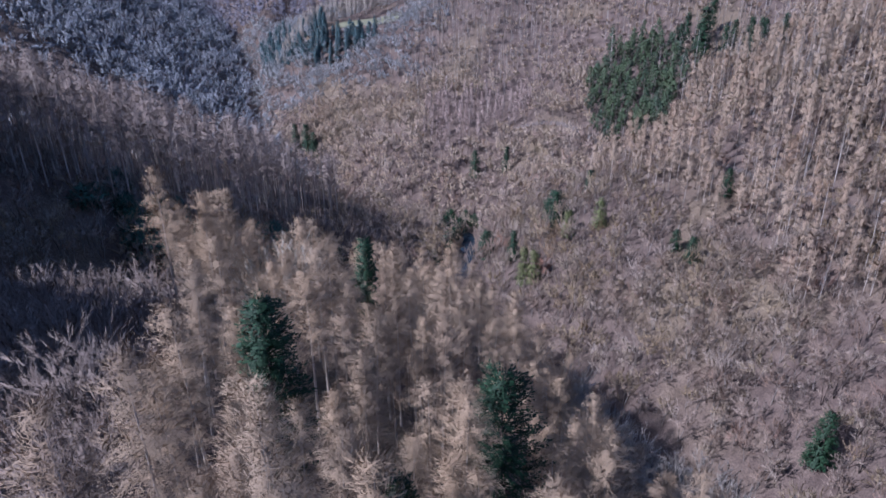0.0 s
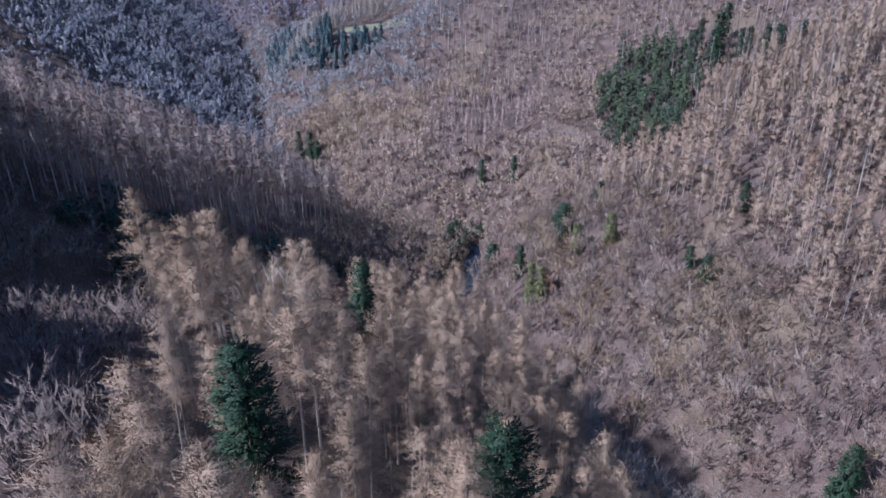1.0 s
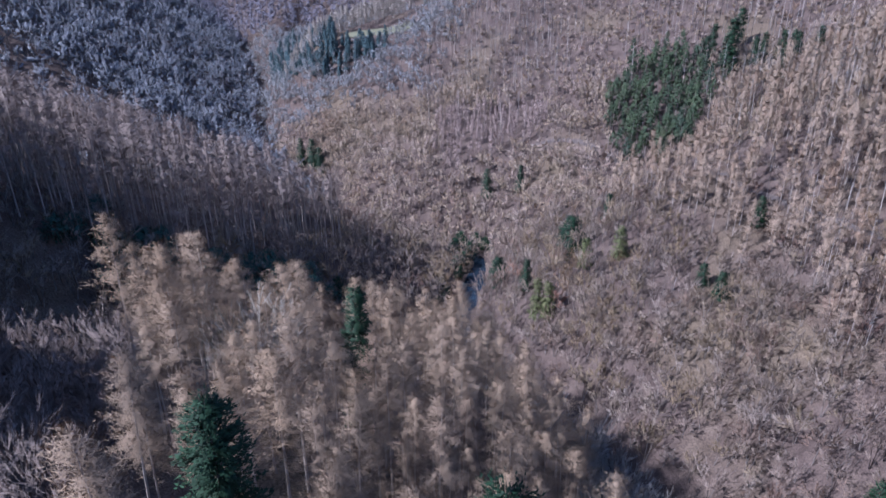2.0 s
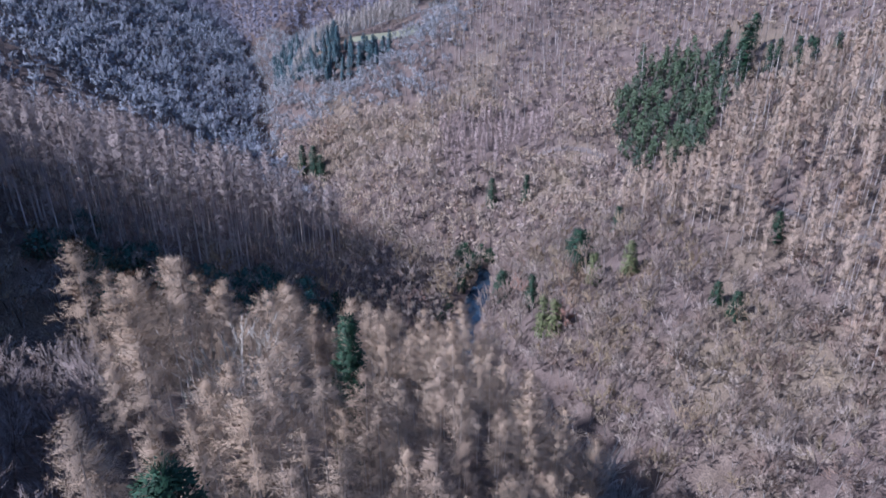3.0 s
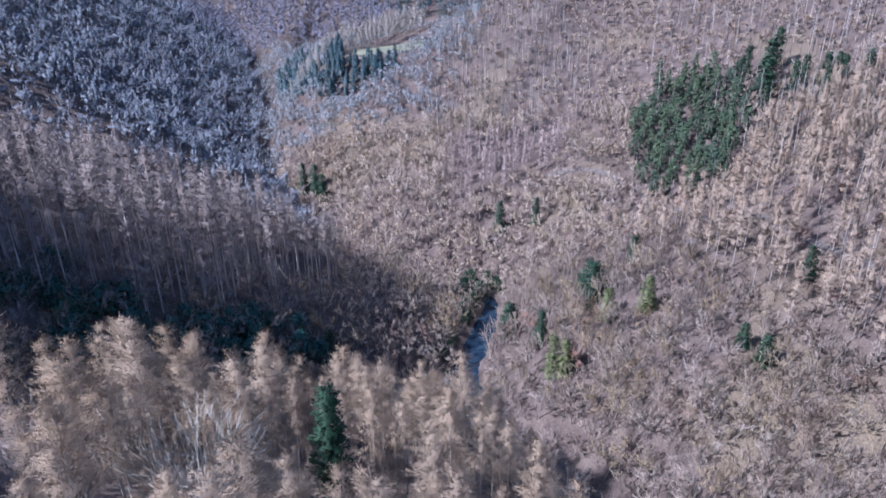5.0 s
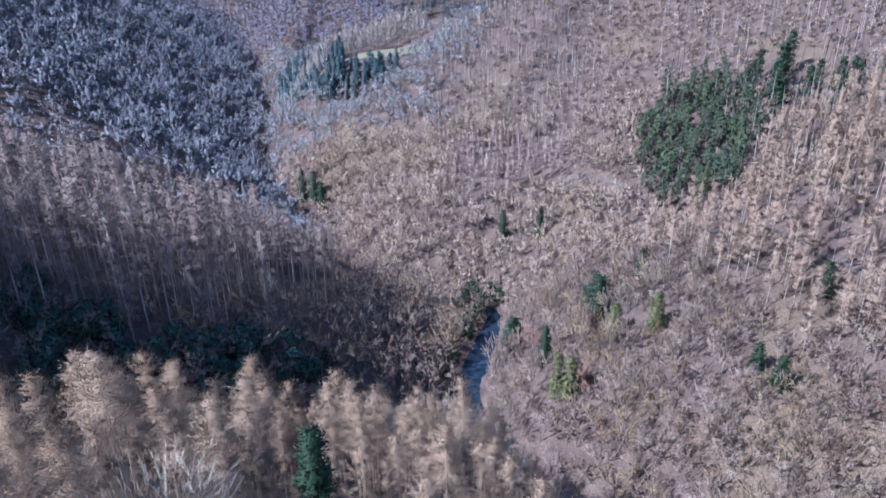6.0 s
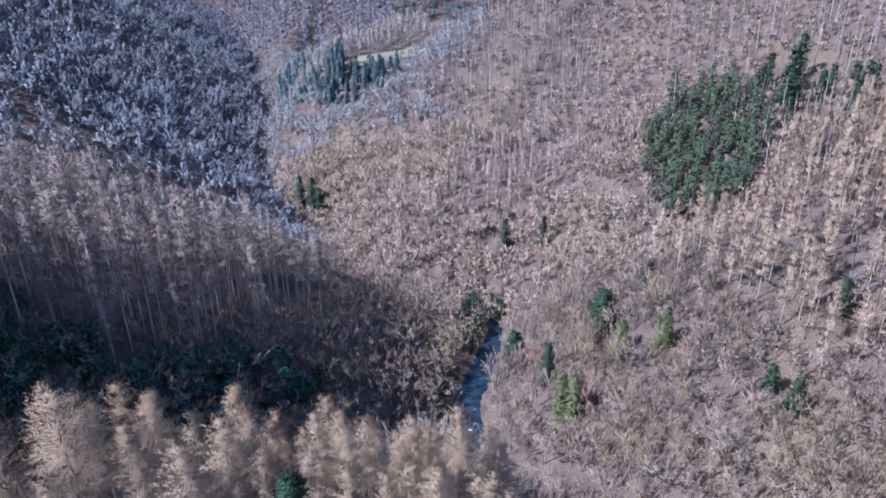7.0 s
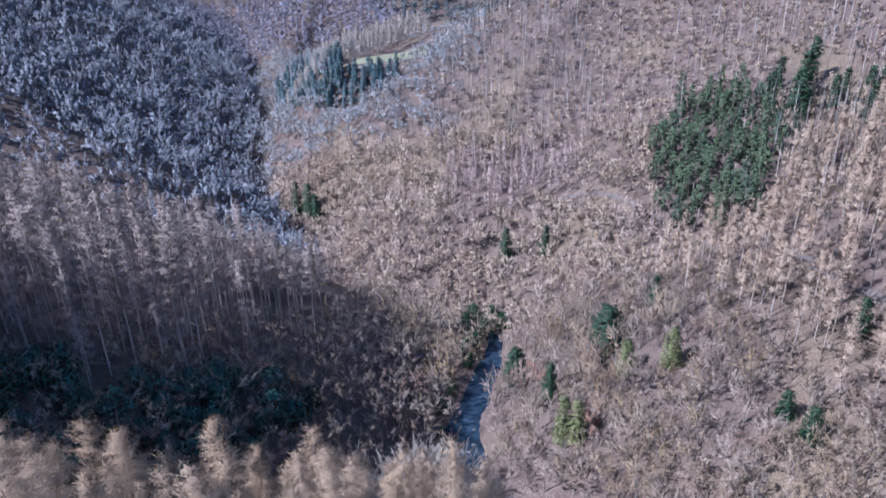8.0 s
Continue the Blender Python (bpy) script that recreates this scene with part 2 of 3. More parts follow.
def tube(points, radii, sides=5):
    """A tapered stem through points."""
    points = np.asarray(points, float)
    a = np.arange(sides) * 2 * np.pi / sides
    along = unit(np.gradient(points, axis=0))
    ref = np.where(np.abs(along[:, 2:3]) > 0.9, [[1.0, 0, 0]], [[0, 0, 1.0]])
    u = unit(np.cross(along, ref))
    w = np.cross(along, u)
    r = np.asarray(radii, float)[:, None, None]
    v = points[:, None] + r * (np.cos(a)[None, :, None] * u[:, None] + np.sin(a)[None, :, None] * w[:, None])
    t = []
    for i in range(len(points) - 1):
        for j in range(sides):
            p, q = i * sides + j, i * sides + (j + 1) % sides
            t += [(p, q, q + sides), (p, q + sides, p + sides)]
    return v.reshape(-1, 3), np.array(t)


def rounded(crown, high, low=0.45, up=0.5, cone=False):
    """Adds the direction in which each point of a crown faces, so that fine twigs catch the light as one rounded mass."""
    v = crown[0]
    n = unit(v * [1, 1, 0] + [0, 0, 1e-3]) if cone else unit(v - [0, 0, low * high])
    return (*crown, unit(n + [0, 0, up]))


def slivers(rng, base, way, length, width, face=None):
    """Twigs: one slender tapering blade each, its flat side turned roughly to face."""
    n = len(base)
    side = unit(np.cross(way, rng.normal(size=(n, 3)) * (1.0 if face is None else 0.25) + (0 if face is None else face))) * np.broadcast_to(np.asarray(width, float), (n,))[:, None] / 2
    tip = base + way * np.broadcast_to(np.asarray(length, float), (n,))[:, None]
    return np.stack([base - side, base + side, tip], 1).reshape(-1, 3), np.arange(3 * n).reshape(-1, 3)


def boughs(rng, base, way, length, width, sag):
    """Limbs in two lengths that taper to a point; gives the mesh and a function that finds points along them."""
    n = len(base)
    side = unit(np.cross(way, rng.normal(size=(n, 3)) + [0, 0, 2.0])) * width[:, None] / 2
    mid = base + way * length[:, None] * 0.5
    tip = base + way * length[:, None] + np.stack([0 * sag, 0 * sag, sag], 1)
    v = np.stack([base - side, base + side, mid + side * 0.7, mid - side * 0.7, tip], 1).reshape(-1, 3)
    k = (np.arange(n) * 5)[:, None]
    t = np.concatenate([k + [[0, 1, 2]], k + [[0, 2, 3]], k + [[3, 2, 4]]], 0)

    def along(i, s):
        return np.where(s[:, None] < 0.5, base[i] + (mid[i] - base[i]) * s[:, None] * 2, mid[i] + (tip[i] - mid[i]) * (s[:, None] * 2 - 1))
    return (v, t), along


# ---- kinds of tree: each gives (stem mesh, crown mesh) ----
def larch(seed, high, wide, limbs, twigs, reach, twig_width, bare=0.3, lift=0.0):
    rng = np.random.default_rng(seed)
    lean = rng.normal(size=2) * 0.012 * high
    def axis(s):
        return np.stack([lean[0] * s ** 2, lean[1] * s ** 2, s * high], -1)
    s = np.array([0, 0.03, 0.3, 0.65, 1.0])
    stem = tube(axis(s) - [0, 0, 0.4], np.array([1.25, 1.0, 0.8, 0.42, 0.06]) * high * 0.0085, 6)
    u = np.sort(rng.random(limbs) ** 0.85)
    at = bare + (1 - bare) * u
    a = rng.random(limbs) * 6.283 + np.arange(limbs) * 2.4
    lump = 1 + 0.25 * np.sin(a * 2 + seed) + 0.2 * np.sin(u * 19 + seed)
    length = wide * np.minimum(1, 0.5 + 3 * u) * (1 - u) ** 0.52 * lump * (0.65 + 0.6 * rng.random(limbs)) + 0.35
    rise = lift - 0.12 + 0.75 * u ** 1.5 + rng.normal(size=limbs) * 0.16
    way = unit(np.stack([np.cos(a), np.sin(a), rise], 1))
    limb, along = boughs(rng, axis(at), way, length, 0.02 + 0.006 * length, 0.10 * length)
    i = rng.choice(limbs, limbs * twigs, p=(length + 0.5) / (length + 0.5).sum())
    p = along(i, 0.1 + 0.9 * rng.random(len(i)) ** 0.8) + rng.normal(size=(len(i), 3)) * 0.3 * reach
    tw = unit(way[i] * 0.5 + rng.normal(size=(len(i), 3)) * 0.6 + [0, 0, 0.12 + 0.8 * lift])
    out = unit((p - axis(p[:, 2] / high)) * [1, 1, 0] + [0, 0, 1e-3]) + [0, 0, 0.55]
    twig = slivers(rng, p - tw * 0.2 * reach, tw, (0.6 + 0.8 * rng.random(len(i))) * reach, (0.7 + 0.6 * rng.random(len(i))) * twig_width, out)
    dead = max(4, limbs // 8)
    a = rng.random(dead) * 6.283
    stub = slivers(rng, axis(0.08 + (bare - 0.08) * rng.random(dead)), unit(np.stack([np.cos(a), np.sin(a), -0.1 + 0 * a], 1)), 0.6 + 1.4 * rng.random(dead), 0.05)
    return stem, rounded(join([limb, twig, stub]), high, up=1.2, cone=True)


def broadleaf(seed, high, wide, limbs, forks, twigs, reach, twig_width, stems=1, thick=0.6, outward=0.5):
    rng = np.random.default_rng(seed)
    trunks = []
    fork_at = 0.16 + 0.14 * rng.random()
    tops = []
    for k in range(stems):
        a = rng.random() * 6.283
        off = np.array([math.cos(a), math.sin(a), 0]) * (0.07 * high if stems > 1 else 0.025 * high)
        pts = np.array([off * 0.3 + [0, 0, -0.4], off * 0.8 + [0, 0, fork_at * high], off * 2.0 + [0, 0, high * 0.55], off * 2.6 + [0, 0, high * 0.85]])
        trunks.append(tube(pts, np.array([0.018, 0.014, 0.008, 0.002]) * high / stems ** 0.4, 3 if high < 20 else 6))
        tops.append(pts)
    tops = np.array(tops)
    which = rng.integers(0, stems, limbs)
    s = rng.random(limbs)
    base = tops[which, 1] + (tops[which, 2] - tops[which, 1]) * s[:, None]
    a = np.arange(limbs) * 2.4 + rng.random(limbs)
    up = 0.7 + 1.4 * s + rng.normal(size=limbs) * 0.25
    way = unit(np.stack([np.cos(a), np.sin(a), up], 1))
    length = np.minimum((high * 0.96 - base[:, 2]) / np.maximum(way[:, 2], 0.3), wide / np.maximum(np.hypot(way[:, 0], way[:, 1]), 0.3)) * (0.75 + 0.35 * rng.random(limbs))
    limb, along = boughs(rng, base, way, length, (0.06 + 0.013 * length) * thick, 0.05 * length)
    i = np.repeat(np.arange(limbs), forks)
    fb = along(i, 0.3 + 0.7 * rng.random(len(i)))
    fw = unit(way[i] + rng.normal(size=(len(i), 3)) * 0.55 + [0, 0, 0.15])
    fl = length[i] * (0.25 + 0.3 * rng.random(len(i)))
    fork, along2 = boughs(rng, fb, fw, fl, np.full(len(i), 0.05 * thick), 0.05 * fl)
    j = rng.integers(0, len(i), len(i) * twigs)
    tb = along2(j, 0.2 + 0.8 * rng.random(len(j)))
    out = unit(tb - [0, 0, 0.4 * high])
    tw = unit(fw[j] * outward * 1.2 + out * outward + rng.normal(size=(len(j), 3)) * (0.9 - outward) + [0, 0, 0.15])
    twig = slivers(rng, tb - tw * 0.2 * reach, tw, (0.6 + 0.8 * rng.random(len(j))) * reach, (0.7 + 0.6 * rng.random(len(j))) * twig_width, out + [0, 0, 0.5])
    return join(trunks), rounded(join([limb, fork, twig]), high)


def fir(seed, high, wide, limbs, sprays, size, bare=0.06, tip=0.85):
    rng = np.random.default_rng(seed)
    s = np.array([0, 0.4, 1.0])
    stem = tube(np.stack([0 * s, 0 * s, s * high - 0.4 * (s == 0)], 1), np.array([0.016, 0.010, 0.001]) * high, 6)
    u = np.sort(rng.random(limbs) ** 1.1)
    at = bare + (1 - bare) * u
    a = np.arange(limbs) * 2.4 + rng.random(limbs) * 0.8
    length = wide * (1 - u) ** tip * (0.75 + 0.4 * rng.random(limbs)) * (1 + 0.15 * np.sin(a * 3 + seed)) + 0.25
    way = unit(np.stack([np.cos(a), np.sin(a), -0.25 + 0.75 * u + rng.normal(size=limbs) * 0.08], 1))
    limb, along = boughs(rng, np.stack([0 * at, 0 * at, at * high], 1), way, length, 0.12 + 0.03 * length, 0.12 * length)
    i = rng.choice(limbs, limbs * sprays, p=(length + 0.3) / (length + 0.3).sum())
    p = along(i, 0.1 + 0.9 * rng.random(len(i)) ** 0.75) + rng.normal(size=(len(i), 3)) * [0.5, 0.5, 0.55] * size
    side = np.cross(way[i], [0, 0, 1.0]) * rng.choice([-1, 1], len(i))[:, None]
    tw = unit(way[i] * 0.8 + side * 0.8 * rng.random(len(i))[:, None] + rng.normal(size=(len(i), 3)) * 0.25 + [0, 0, -0.15])
    return stem, rounded(join([limb, slivers(rng, p, tw, size * (0.7 + 0.8 * rng.random(len(i))), size * (0.35 + 0.3 * rng.random(len(i))), unit(p * [1, 1, 0] + [0, 0, 1e-3]) + [0, 0, 0.9])]), high, up=0.8, cone=True)


def clumped(seed, high, wide, clumps, leaves, size, low=0.45, flat=0.6):
    """A stem under a crown of many leafy clumps: pines, hollies."""
    rng = np.random.default_rng(seed)
    bend = rng.normal(size=2) * 0.03 * high
    s = np.array([0, 0.5, 0.92])
    stem = tube(np.stack([bend[0] * s, bend[1] * s, s * high - 0.4 * (s == 0)], 1), np.array([0.014, 0.010, 0.003]) * high, 5)
    a, u = np.arange(clumps) * 2.4 + rng.random(clumps), (np.arange(clumps) + rng.random(clumps)) / clumps
    r = wide * np.sqrt(np.maximum(0.05, 1 - (2 * np.maximum(u, 0.15) - 0.8) ** 2)) * (0.35 + 0.6 * rng.random(clumps))
    c = np.stack([np.cos(a) * r, np.sin(a) * r, high * (low + (1 - low) * u * 0.95)], 1)
    big = wide * (0.32 + 0.25 * rng.random(clumps))
    axis = np.stack([bend[0] * c[:, 2] / high, bend[1] * c[:, 2] / high, c[:, 2] - 0.35 * r], 1)
    c[:, :2] += axis[:, :2]
    limb, _ = boughs(rng, axis, unit(c - axis), np.linalg.norm(c - axis, axis=1), np.full(clumps, 0.10), 0 * r)
    i = rng.integers(0, clumps, clumps * leaves)
    way = unit(rng.normal(size=(len(i), 3)) + [0, 0, 0.35])
    p = c[i] + way * (big[i] * rng.random(len(i)) ** 0.4)[:, None] * [1, 1, flat]
    return stem, rounded(join([limb, slivers(rng, p - way * size * 0.3, unit(np.cross(way, rng.normal(size=way.shape)) + way * 0.3), size * (0.7 + 0.7 * rng.random(len(i))), size * (0.5 + 0.4 * rng.random(len(i))), way + unit(c[i] * [1, 1, 0] + [0, 0, 1e-3]) * 0.5 + [0, 0, 0.3])]), high, 0.6)


def pole(seed, high):
    """A dead or drawn-up stem with a thin top."""
    rng = np.random.default_rng(seed)
    lean = rng.normal(size=2) * 0.02 * high
    s = np.array([0, 0.5, 1.0])
    pts = np.stack([lean[0] * s, lean[1] * s, s * high - 0.3 * (s == 0)], 1)
    n = 16
    a, at = rng.random(n) * 6.283, 0.45 + 0.53 * rng.random(n)
    base = np.stack([lean[0] * at, lean[1] * at, at * high], 1)
    return tube(pts, np.array([0.10, 0.075, 0.025]), 3), rounded(join([slivers(rng, base, unit(np.stack([np.cos(a), np.sin(a), 0.3 + 0 * a], 1)), 0.5 + 1.2 * rng.random(n), 0.07)]), high, cone=True)


# ---- putting trees down ----
def scatter(seed, x0, x1, y0, y1, step, keep):
    """Uneven rows over a stretch of the plan; keep(x, y) is the share that stands there."""
    rng = np.random.default_rng(seed)
    gx, gy = np.meshgrid(np.arange(x0, x1, step), np.arange(y0, y1, step))
    gx = gx + (np.round((gy - y0) / step) % 2) * step * 0.5
    px, py = (gx + rng.uniform(-0.42, 0.42, gx.shape) * step).ravel(), (gy + rng.uniform(-0.42, 0.42, gy.shape) * step).ravel()
    ok = rng.random(len(px)) < keep(px, py)
    return px[ok], py[ok]


def part(name, me, parent, label=""):
    ob = new(name, me)
    ob.parent = parent
    return tagged(ob, label)


def tree_thing(name, model, bark, leaf, label, category, group=""):
    top = tagged(new(name), label, category, group)
    part("trunk", make_mesh(name + "_trunk", *model[0], [bark], smooth=True), top)
    part("crown", make_mesh(name + "_crown", model[1][0], model[1][1], [leaf], smooth=True, facing=model[1][2]), top)
    return top


def grove(name, models, bark, leaf, label, category, group, px, py, low, high, seed):
    """Single trees: the first of each model is built, the others are copies."""
    rng = np.random.default_rng(seed)
    z, made = ground_at(px, py), {}
    for x, y, h in zip(px, py, z):
        k = int(rng.integers(0, len(models)))
        size = rng.uniform(low, high)
        m = pose(x, y, h, rng.normal() * 1.2, rng.normal() * 1.2, rng.uniform(0, 360))
        if k not in made:
            made[k] = tree_thing(name, models[k], bark, leaf, label, category, group)
            made[k].matrix_basis = m
            ob = made[k]
        else:
            ob = copy_thing(made[k], m)
        ob.scale = (size * rng.uniform(0.9, 1.12), size * rng.uniform(0.9, 1.12), size)


def wood(name, models, bark, leaf, label, category, px, py, low, high, seed):
    """A far stand as one object."""
    rng = np.random.default_rng(seed)
    pick, size, yaw, tint = rng.integers(0, len(models), len(px)), rng.uniform(low, high, len(px)), rng.uniform(0, 6.283, len(px)), rng.random(len(px))
    z = ground_at(px, py)
    vs, ts, ms, cs, fs, at = [], [], [], [], [], 0
    for k, (stem, crown) in enumerate(models):
        v, t = join([stem, crown[:2]])
        f = np.concatenate([unit(stem[0] * [1, 1, 0] + [1e-3, 0, 0]), crown[2]])
        idx = np.r_[np.zeros(len(stem[1]), np.int32), np.ones(len(crown[1]), np.int32)]
        for i in np.nonzero(pick == k)[0]:
            c, s = math.cos(yaw[i]) * size[i], math.sin(yaw[i]) * size[i]
            vs.append(np.stack([v[:, 0] * c - v[:, 1] * s + px[i], v[:, 0] * s + v[:, 1] * c + py[i], v[:, 2] * size[i] + z[i]], 1))
            ts.append(t + at)
            ms.append(idx)
            cs.append(np.full(len(v), tint[i]))
            c, s = math.cos(yaw[i]), math.sin(yaw[i])
            fs.append(np.stack([f[:, 0] * c - f[:, 1] * s, f[:, 0] * s + f[:, 1] * c, f[:, 2]], 1))
            at += len(v)
    if vs:
        me = make_mesh(name, np.concatenate(vs), np.concatenate(ts), [bark, leaf], np.concatenate(ms), np.concatenate(cs), smooth=True, facing=np.concatenate(fs))
        tagged(new(name, me), label, category, "", "stuff")


# ---- ground, river, meadow, track ----
def stretch(lo, hi, step, reach):
    core, out, d = np.arange(lo, hi + step, step), [], step
    while sum(out) < reach:
        d *= 1.22
        out.append(d)
    far = np.cumsum(out)
    return np.concatenate([core[0] - far[::-1], core, core[-1] + far])


def build_ground():
    xs, ys = stretch(-280, 200, 3.0, 3200), stretch(-20, 640, 3.0, 3200)
    gx, gy = np.meshgrid(xs, ys)
    v = np.stack([gx, gy, ground_at(gx, gy)], -1).reshape(-1, 3)
    nx, k = len(xs), np.arange((len(ys) - 1) * (len(xs) - 1))
    p = k // (nx - 1) * nx + k % (nx - 1)
    t = np.concatenate([np.stack([p, p + 1, p + nx + 1], 1), np.stack([p, p + nx + 1, p + nx], 1)])
    tagged(new("ground", make_mesh("ground", v, t, [LITTER], smooth=True)), "valley sides covered in brown leaf litter and dry grass", "ground", "", "structure")


def curve_points(line, n):
    """n even points along a smooth line through the given ones."""
    p = np.array(line, float)
    p = np.concatenate([2 * p[:1] - p[1:2], p, 2 * p[-1:] - p[-2:-1]])
    out = []
    for i in range(1, len(p) - 2):
        for s in np.linspace(0, 1, 24, endpoint=False):
            a, b, c, d = p[i - 1:i + 3]
            out.append(0.5 * (2 * b + (c - a) * s + (2 * a - 5 * b + 4 * c - d) * s ** 2 + (3 * b - a - 3 * c + d) * s ** 3))
    out = np.array(out)
    cum = np.r_[0, np.cumsum(np.linalg.norm(np.diff(out, axis=0), axis=1))]
    return np.stack([np.interp(np.linspace(0, cum[-1], n), cum, out[:, k]) for k in range(out.shape[1])], 1)


def ribbon(points, half, across, lift, drape):
    flat = np.gradient(points[:, :2], axis=0)
    side = unit(np.stack([-flat[:, 1], flat[:, 0]], 1))
    o = np.linspace(-1, 1, across)
    xy = points[:, None, :2] + side[:, None] * (o[None, :, None] * half[:, None, None])
    z = ground_at(xy[..., 0], xy[..., 1]) + lift if drape else np.broadcast_to(points[:, None, 2], xy.shape[:2]) + lift
    v = np.concatenate([xy, z[..., None]], -1).reshape(-1, 3)
    k = np.arange((len(points) - 1) * (across - 1))
    p = k // (across - 1) * across + k % (across - 1)
    return v, np.concatenate([np.stack([p, p + across, p + across + 1], 1), np.stack([p, p + across + 1, p + 1], 1)])


def build_river():
    pts = curve_points(RIVER[:12], 260)
    half = np.interp(pts[:, 1], [100, 160, 172, 205, 226, 240, 250], [1.2, 2.0, 7.0, 6.0, 4.0, 2.0, 1.0])
    pts[:, 2] += np.interp(pts[:, 1], [150, 170, 246, 262], [0.12, 0.5, 0.5, 0.12])
    tagged(new("water", make_mesh("water", *ribbon(pts, half, 5, 0.0, False), [WATER], smooth=True)), "dark blue river in shade at the foot of the slopes", "river", "", "structure")


def build_track():
    pts = curve_points(TRACK, 150)
    tagged(new("path", make_mesh("path", *ribbon(pts, np.full(150, 0.9), 4, 0.12, True), [EARTH], smooth=True)), "narrow bare earth forest track along the slope", "path", "", "structure")


def build_meadow():
    pts = curve_points([(-60, 404, 0), (-46, 414, 0), (-24, 428, 0)], 40)
    half = 10 * np.sqrt(np.clip(np.sin(np.linspace(0.05, 3.09, 40)), 0.02, 1))
    tagged(new("meadow", make_mesh("meadow", *ribbon(pts, half, 9, 0.15, True), [GRASS], smooth=True)), "small pale green winter meadow among the woods", "meadow", "", "structure")


build_ground()
build_river()
build_track()
build_meadow()

# ---- where each kind of wood stands ----
def signed(px, py, line):
    """Distance from a stream, positive on its left hand."""
    px, py = np.asarray(px, float), np.asarray(py, float)
    best, out, aside = np.full(px.shape, 1e9), np.zeros(px.shape), np.zeros(px.shape)
    for (x0, y0, _), (x1, y1, _) in zip(line, line[1:]):
        dx, dy = x1 - x0, y1 - y0
        t = np.clip(((px - x0) * dx + (py - y0) * dy) / (dx * dx + dy * dy), 0, 1)
        ex, ey = px - x0 - t * dx, py - y0 - t * dy
        d, side = np.hypot(ex, ey), dx * ey - dy * ex
        off = np.abs(side) / math.hypot(dx, dy)
        near = (d < best - 1e-6) | ((d < best + 1e-6) & (off > aside))
        best, out, aside = np.where(near, d, best), np.where(near, np.where(side > 0, d, -d), out), np.where(near, off, aside)
    return out


def inside(px, py, corners):
    hit = np.zeros(np.shape(px), bool)
    for (x0, y0), (x1, y1) in zip(corners, corners[1:] + corners[:1]):
        if y0 != y1:
            hit ^= ((y0 > py) != (y1 > py)) & (px < (x1 - x0) * (py - y0) / (y1 - y0) + x0)
    return hit


def clear_of(px, py, spots, r):
    ok = np.ones(np.shape(px), bool)
    for x, y, *_ in spots:
        ok &= np.hypot(px - x, py - y) > r
    return ok


PINES = [(60, 286), (72, 297), (86, 300), (96, 284), (93, 262), (83, 240), (70, 229), (60, 240), (57, 265)]
FIRS_UP = [(90, 297), (112, 308), (126, 290), (122, 266), (106, 272), (96, 284)]
LARCH_MID = [(48, 216), (57, 236), (72, 226), (100, 205), (112, 180), (92, 160), (70, 172), (58, 196)]
POLE_GAP = [(93, 262), (106, 272), (122, 266), (118, 236), (104, 222), (88, 232), (83, 240)]
WHITE_POLES = [(95, 202), (106, 222), (120, 242), (142, 236), (152, 205), (126, 182), (112, 188)]
BAND = [(-8, 284), (0, 276), (36, 282), (40, 300), (0, 306), (-8, 304)]
UPPER_FIRS = [(100.6, 276.7, 20), (108.5, 290.8, 15), (112, 275, 12), (112.5, 259, 12), (102.6, 283.4, 12), (107, 269.6, 13), (100, 293.5, 12), (118, 262, 12), (115.5, 268, 13),
              (96, 288, 11), (120, 270, 11), (123, 258, 12)]
FIRS = [(6.5, 59.5, 29.0, 6.0), (-18.6, 60.5, 22.8, 4.3), (-13.5, 107, 27.5, 2.8), (-4.5, 45, 15.0, 3.4)]
PALE_OAK = [(-25.5, 92, 17.5, 7.0)]
SINGLES = [(36, 204.5, 11.5, 4.6), (15, 212, 9.5, 3.4), (22, 193, 10, 2.0), (48, 212, 9, 2.0), (78, 109, 13, 3.0), (13, 264, 11, 2.4), (25, 258, 10, 1.8),
           (81, 184, 8, 2.0), (67, 166, 7, 2.2), (64, 171, 6, 1.8), (-64, 314, 12, 3.0), (-70, 318, 13, 2.4), (-60, 309, 11, 2.6)]
MEADOW = [(-62, 402), (-54, 408), (-46, 414), (-36, 420), (-26, 426)]
CONES = [(24, 181, 11.5, 1.9), (26.8, 180, 10, 2.1), (38, 191, 8.5, 2.0), (47, 189, 9, 2.0)]


def on_spur(px, py):
    river, dell = signed(px, py, RIVER), signed(px, py, DELL)
    return (river > np.interp(py, [100, 125, 165], [29, 19, 15]) + 3 * np.sin(py * 0.2)) & (dell > 5) & (py < 178) & (px > np.interp(py, [28, 41, 54, 65, 86, 110, 130], [-20, -25, -29, -32, -39, -46, -53]) + 1.5 * np.sin(py * 0.35)) & clear_of(px, py, FIRS, 4.8) & clear_of(px, py, PALE_OAK, 7.5) & clear_of(px, py, [(x * 0.93, y - 5, 0, 0) for x, y, *_ in FIRS[:3] + PALE_OAK], 4.2)


def on_ridge(px, py):
    return (signed(px, py, DELL) < -24 + 3 * np.sin(px * 0.4)) & (px < -56 + 0.34 * (py - 163) + 3 * np.sin(py * 0.3)) & (py < 236 + 0.12 * px) & (signed(px, py, RIVER) > 12)


def right_bank(px, py):
    return (signed(px, py, RIVER) < -np.interp(py, [160, 235, 245, 262], [5.0, 5.0, 2.5, 1.0])) & (np.abs(signed(px, py, TRACK)) > 1.7)


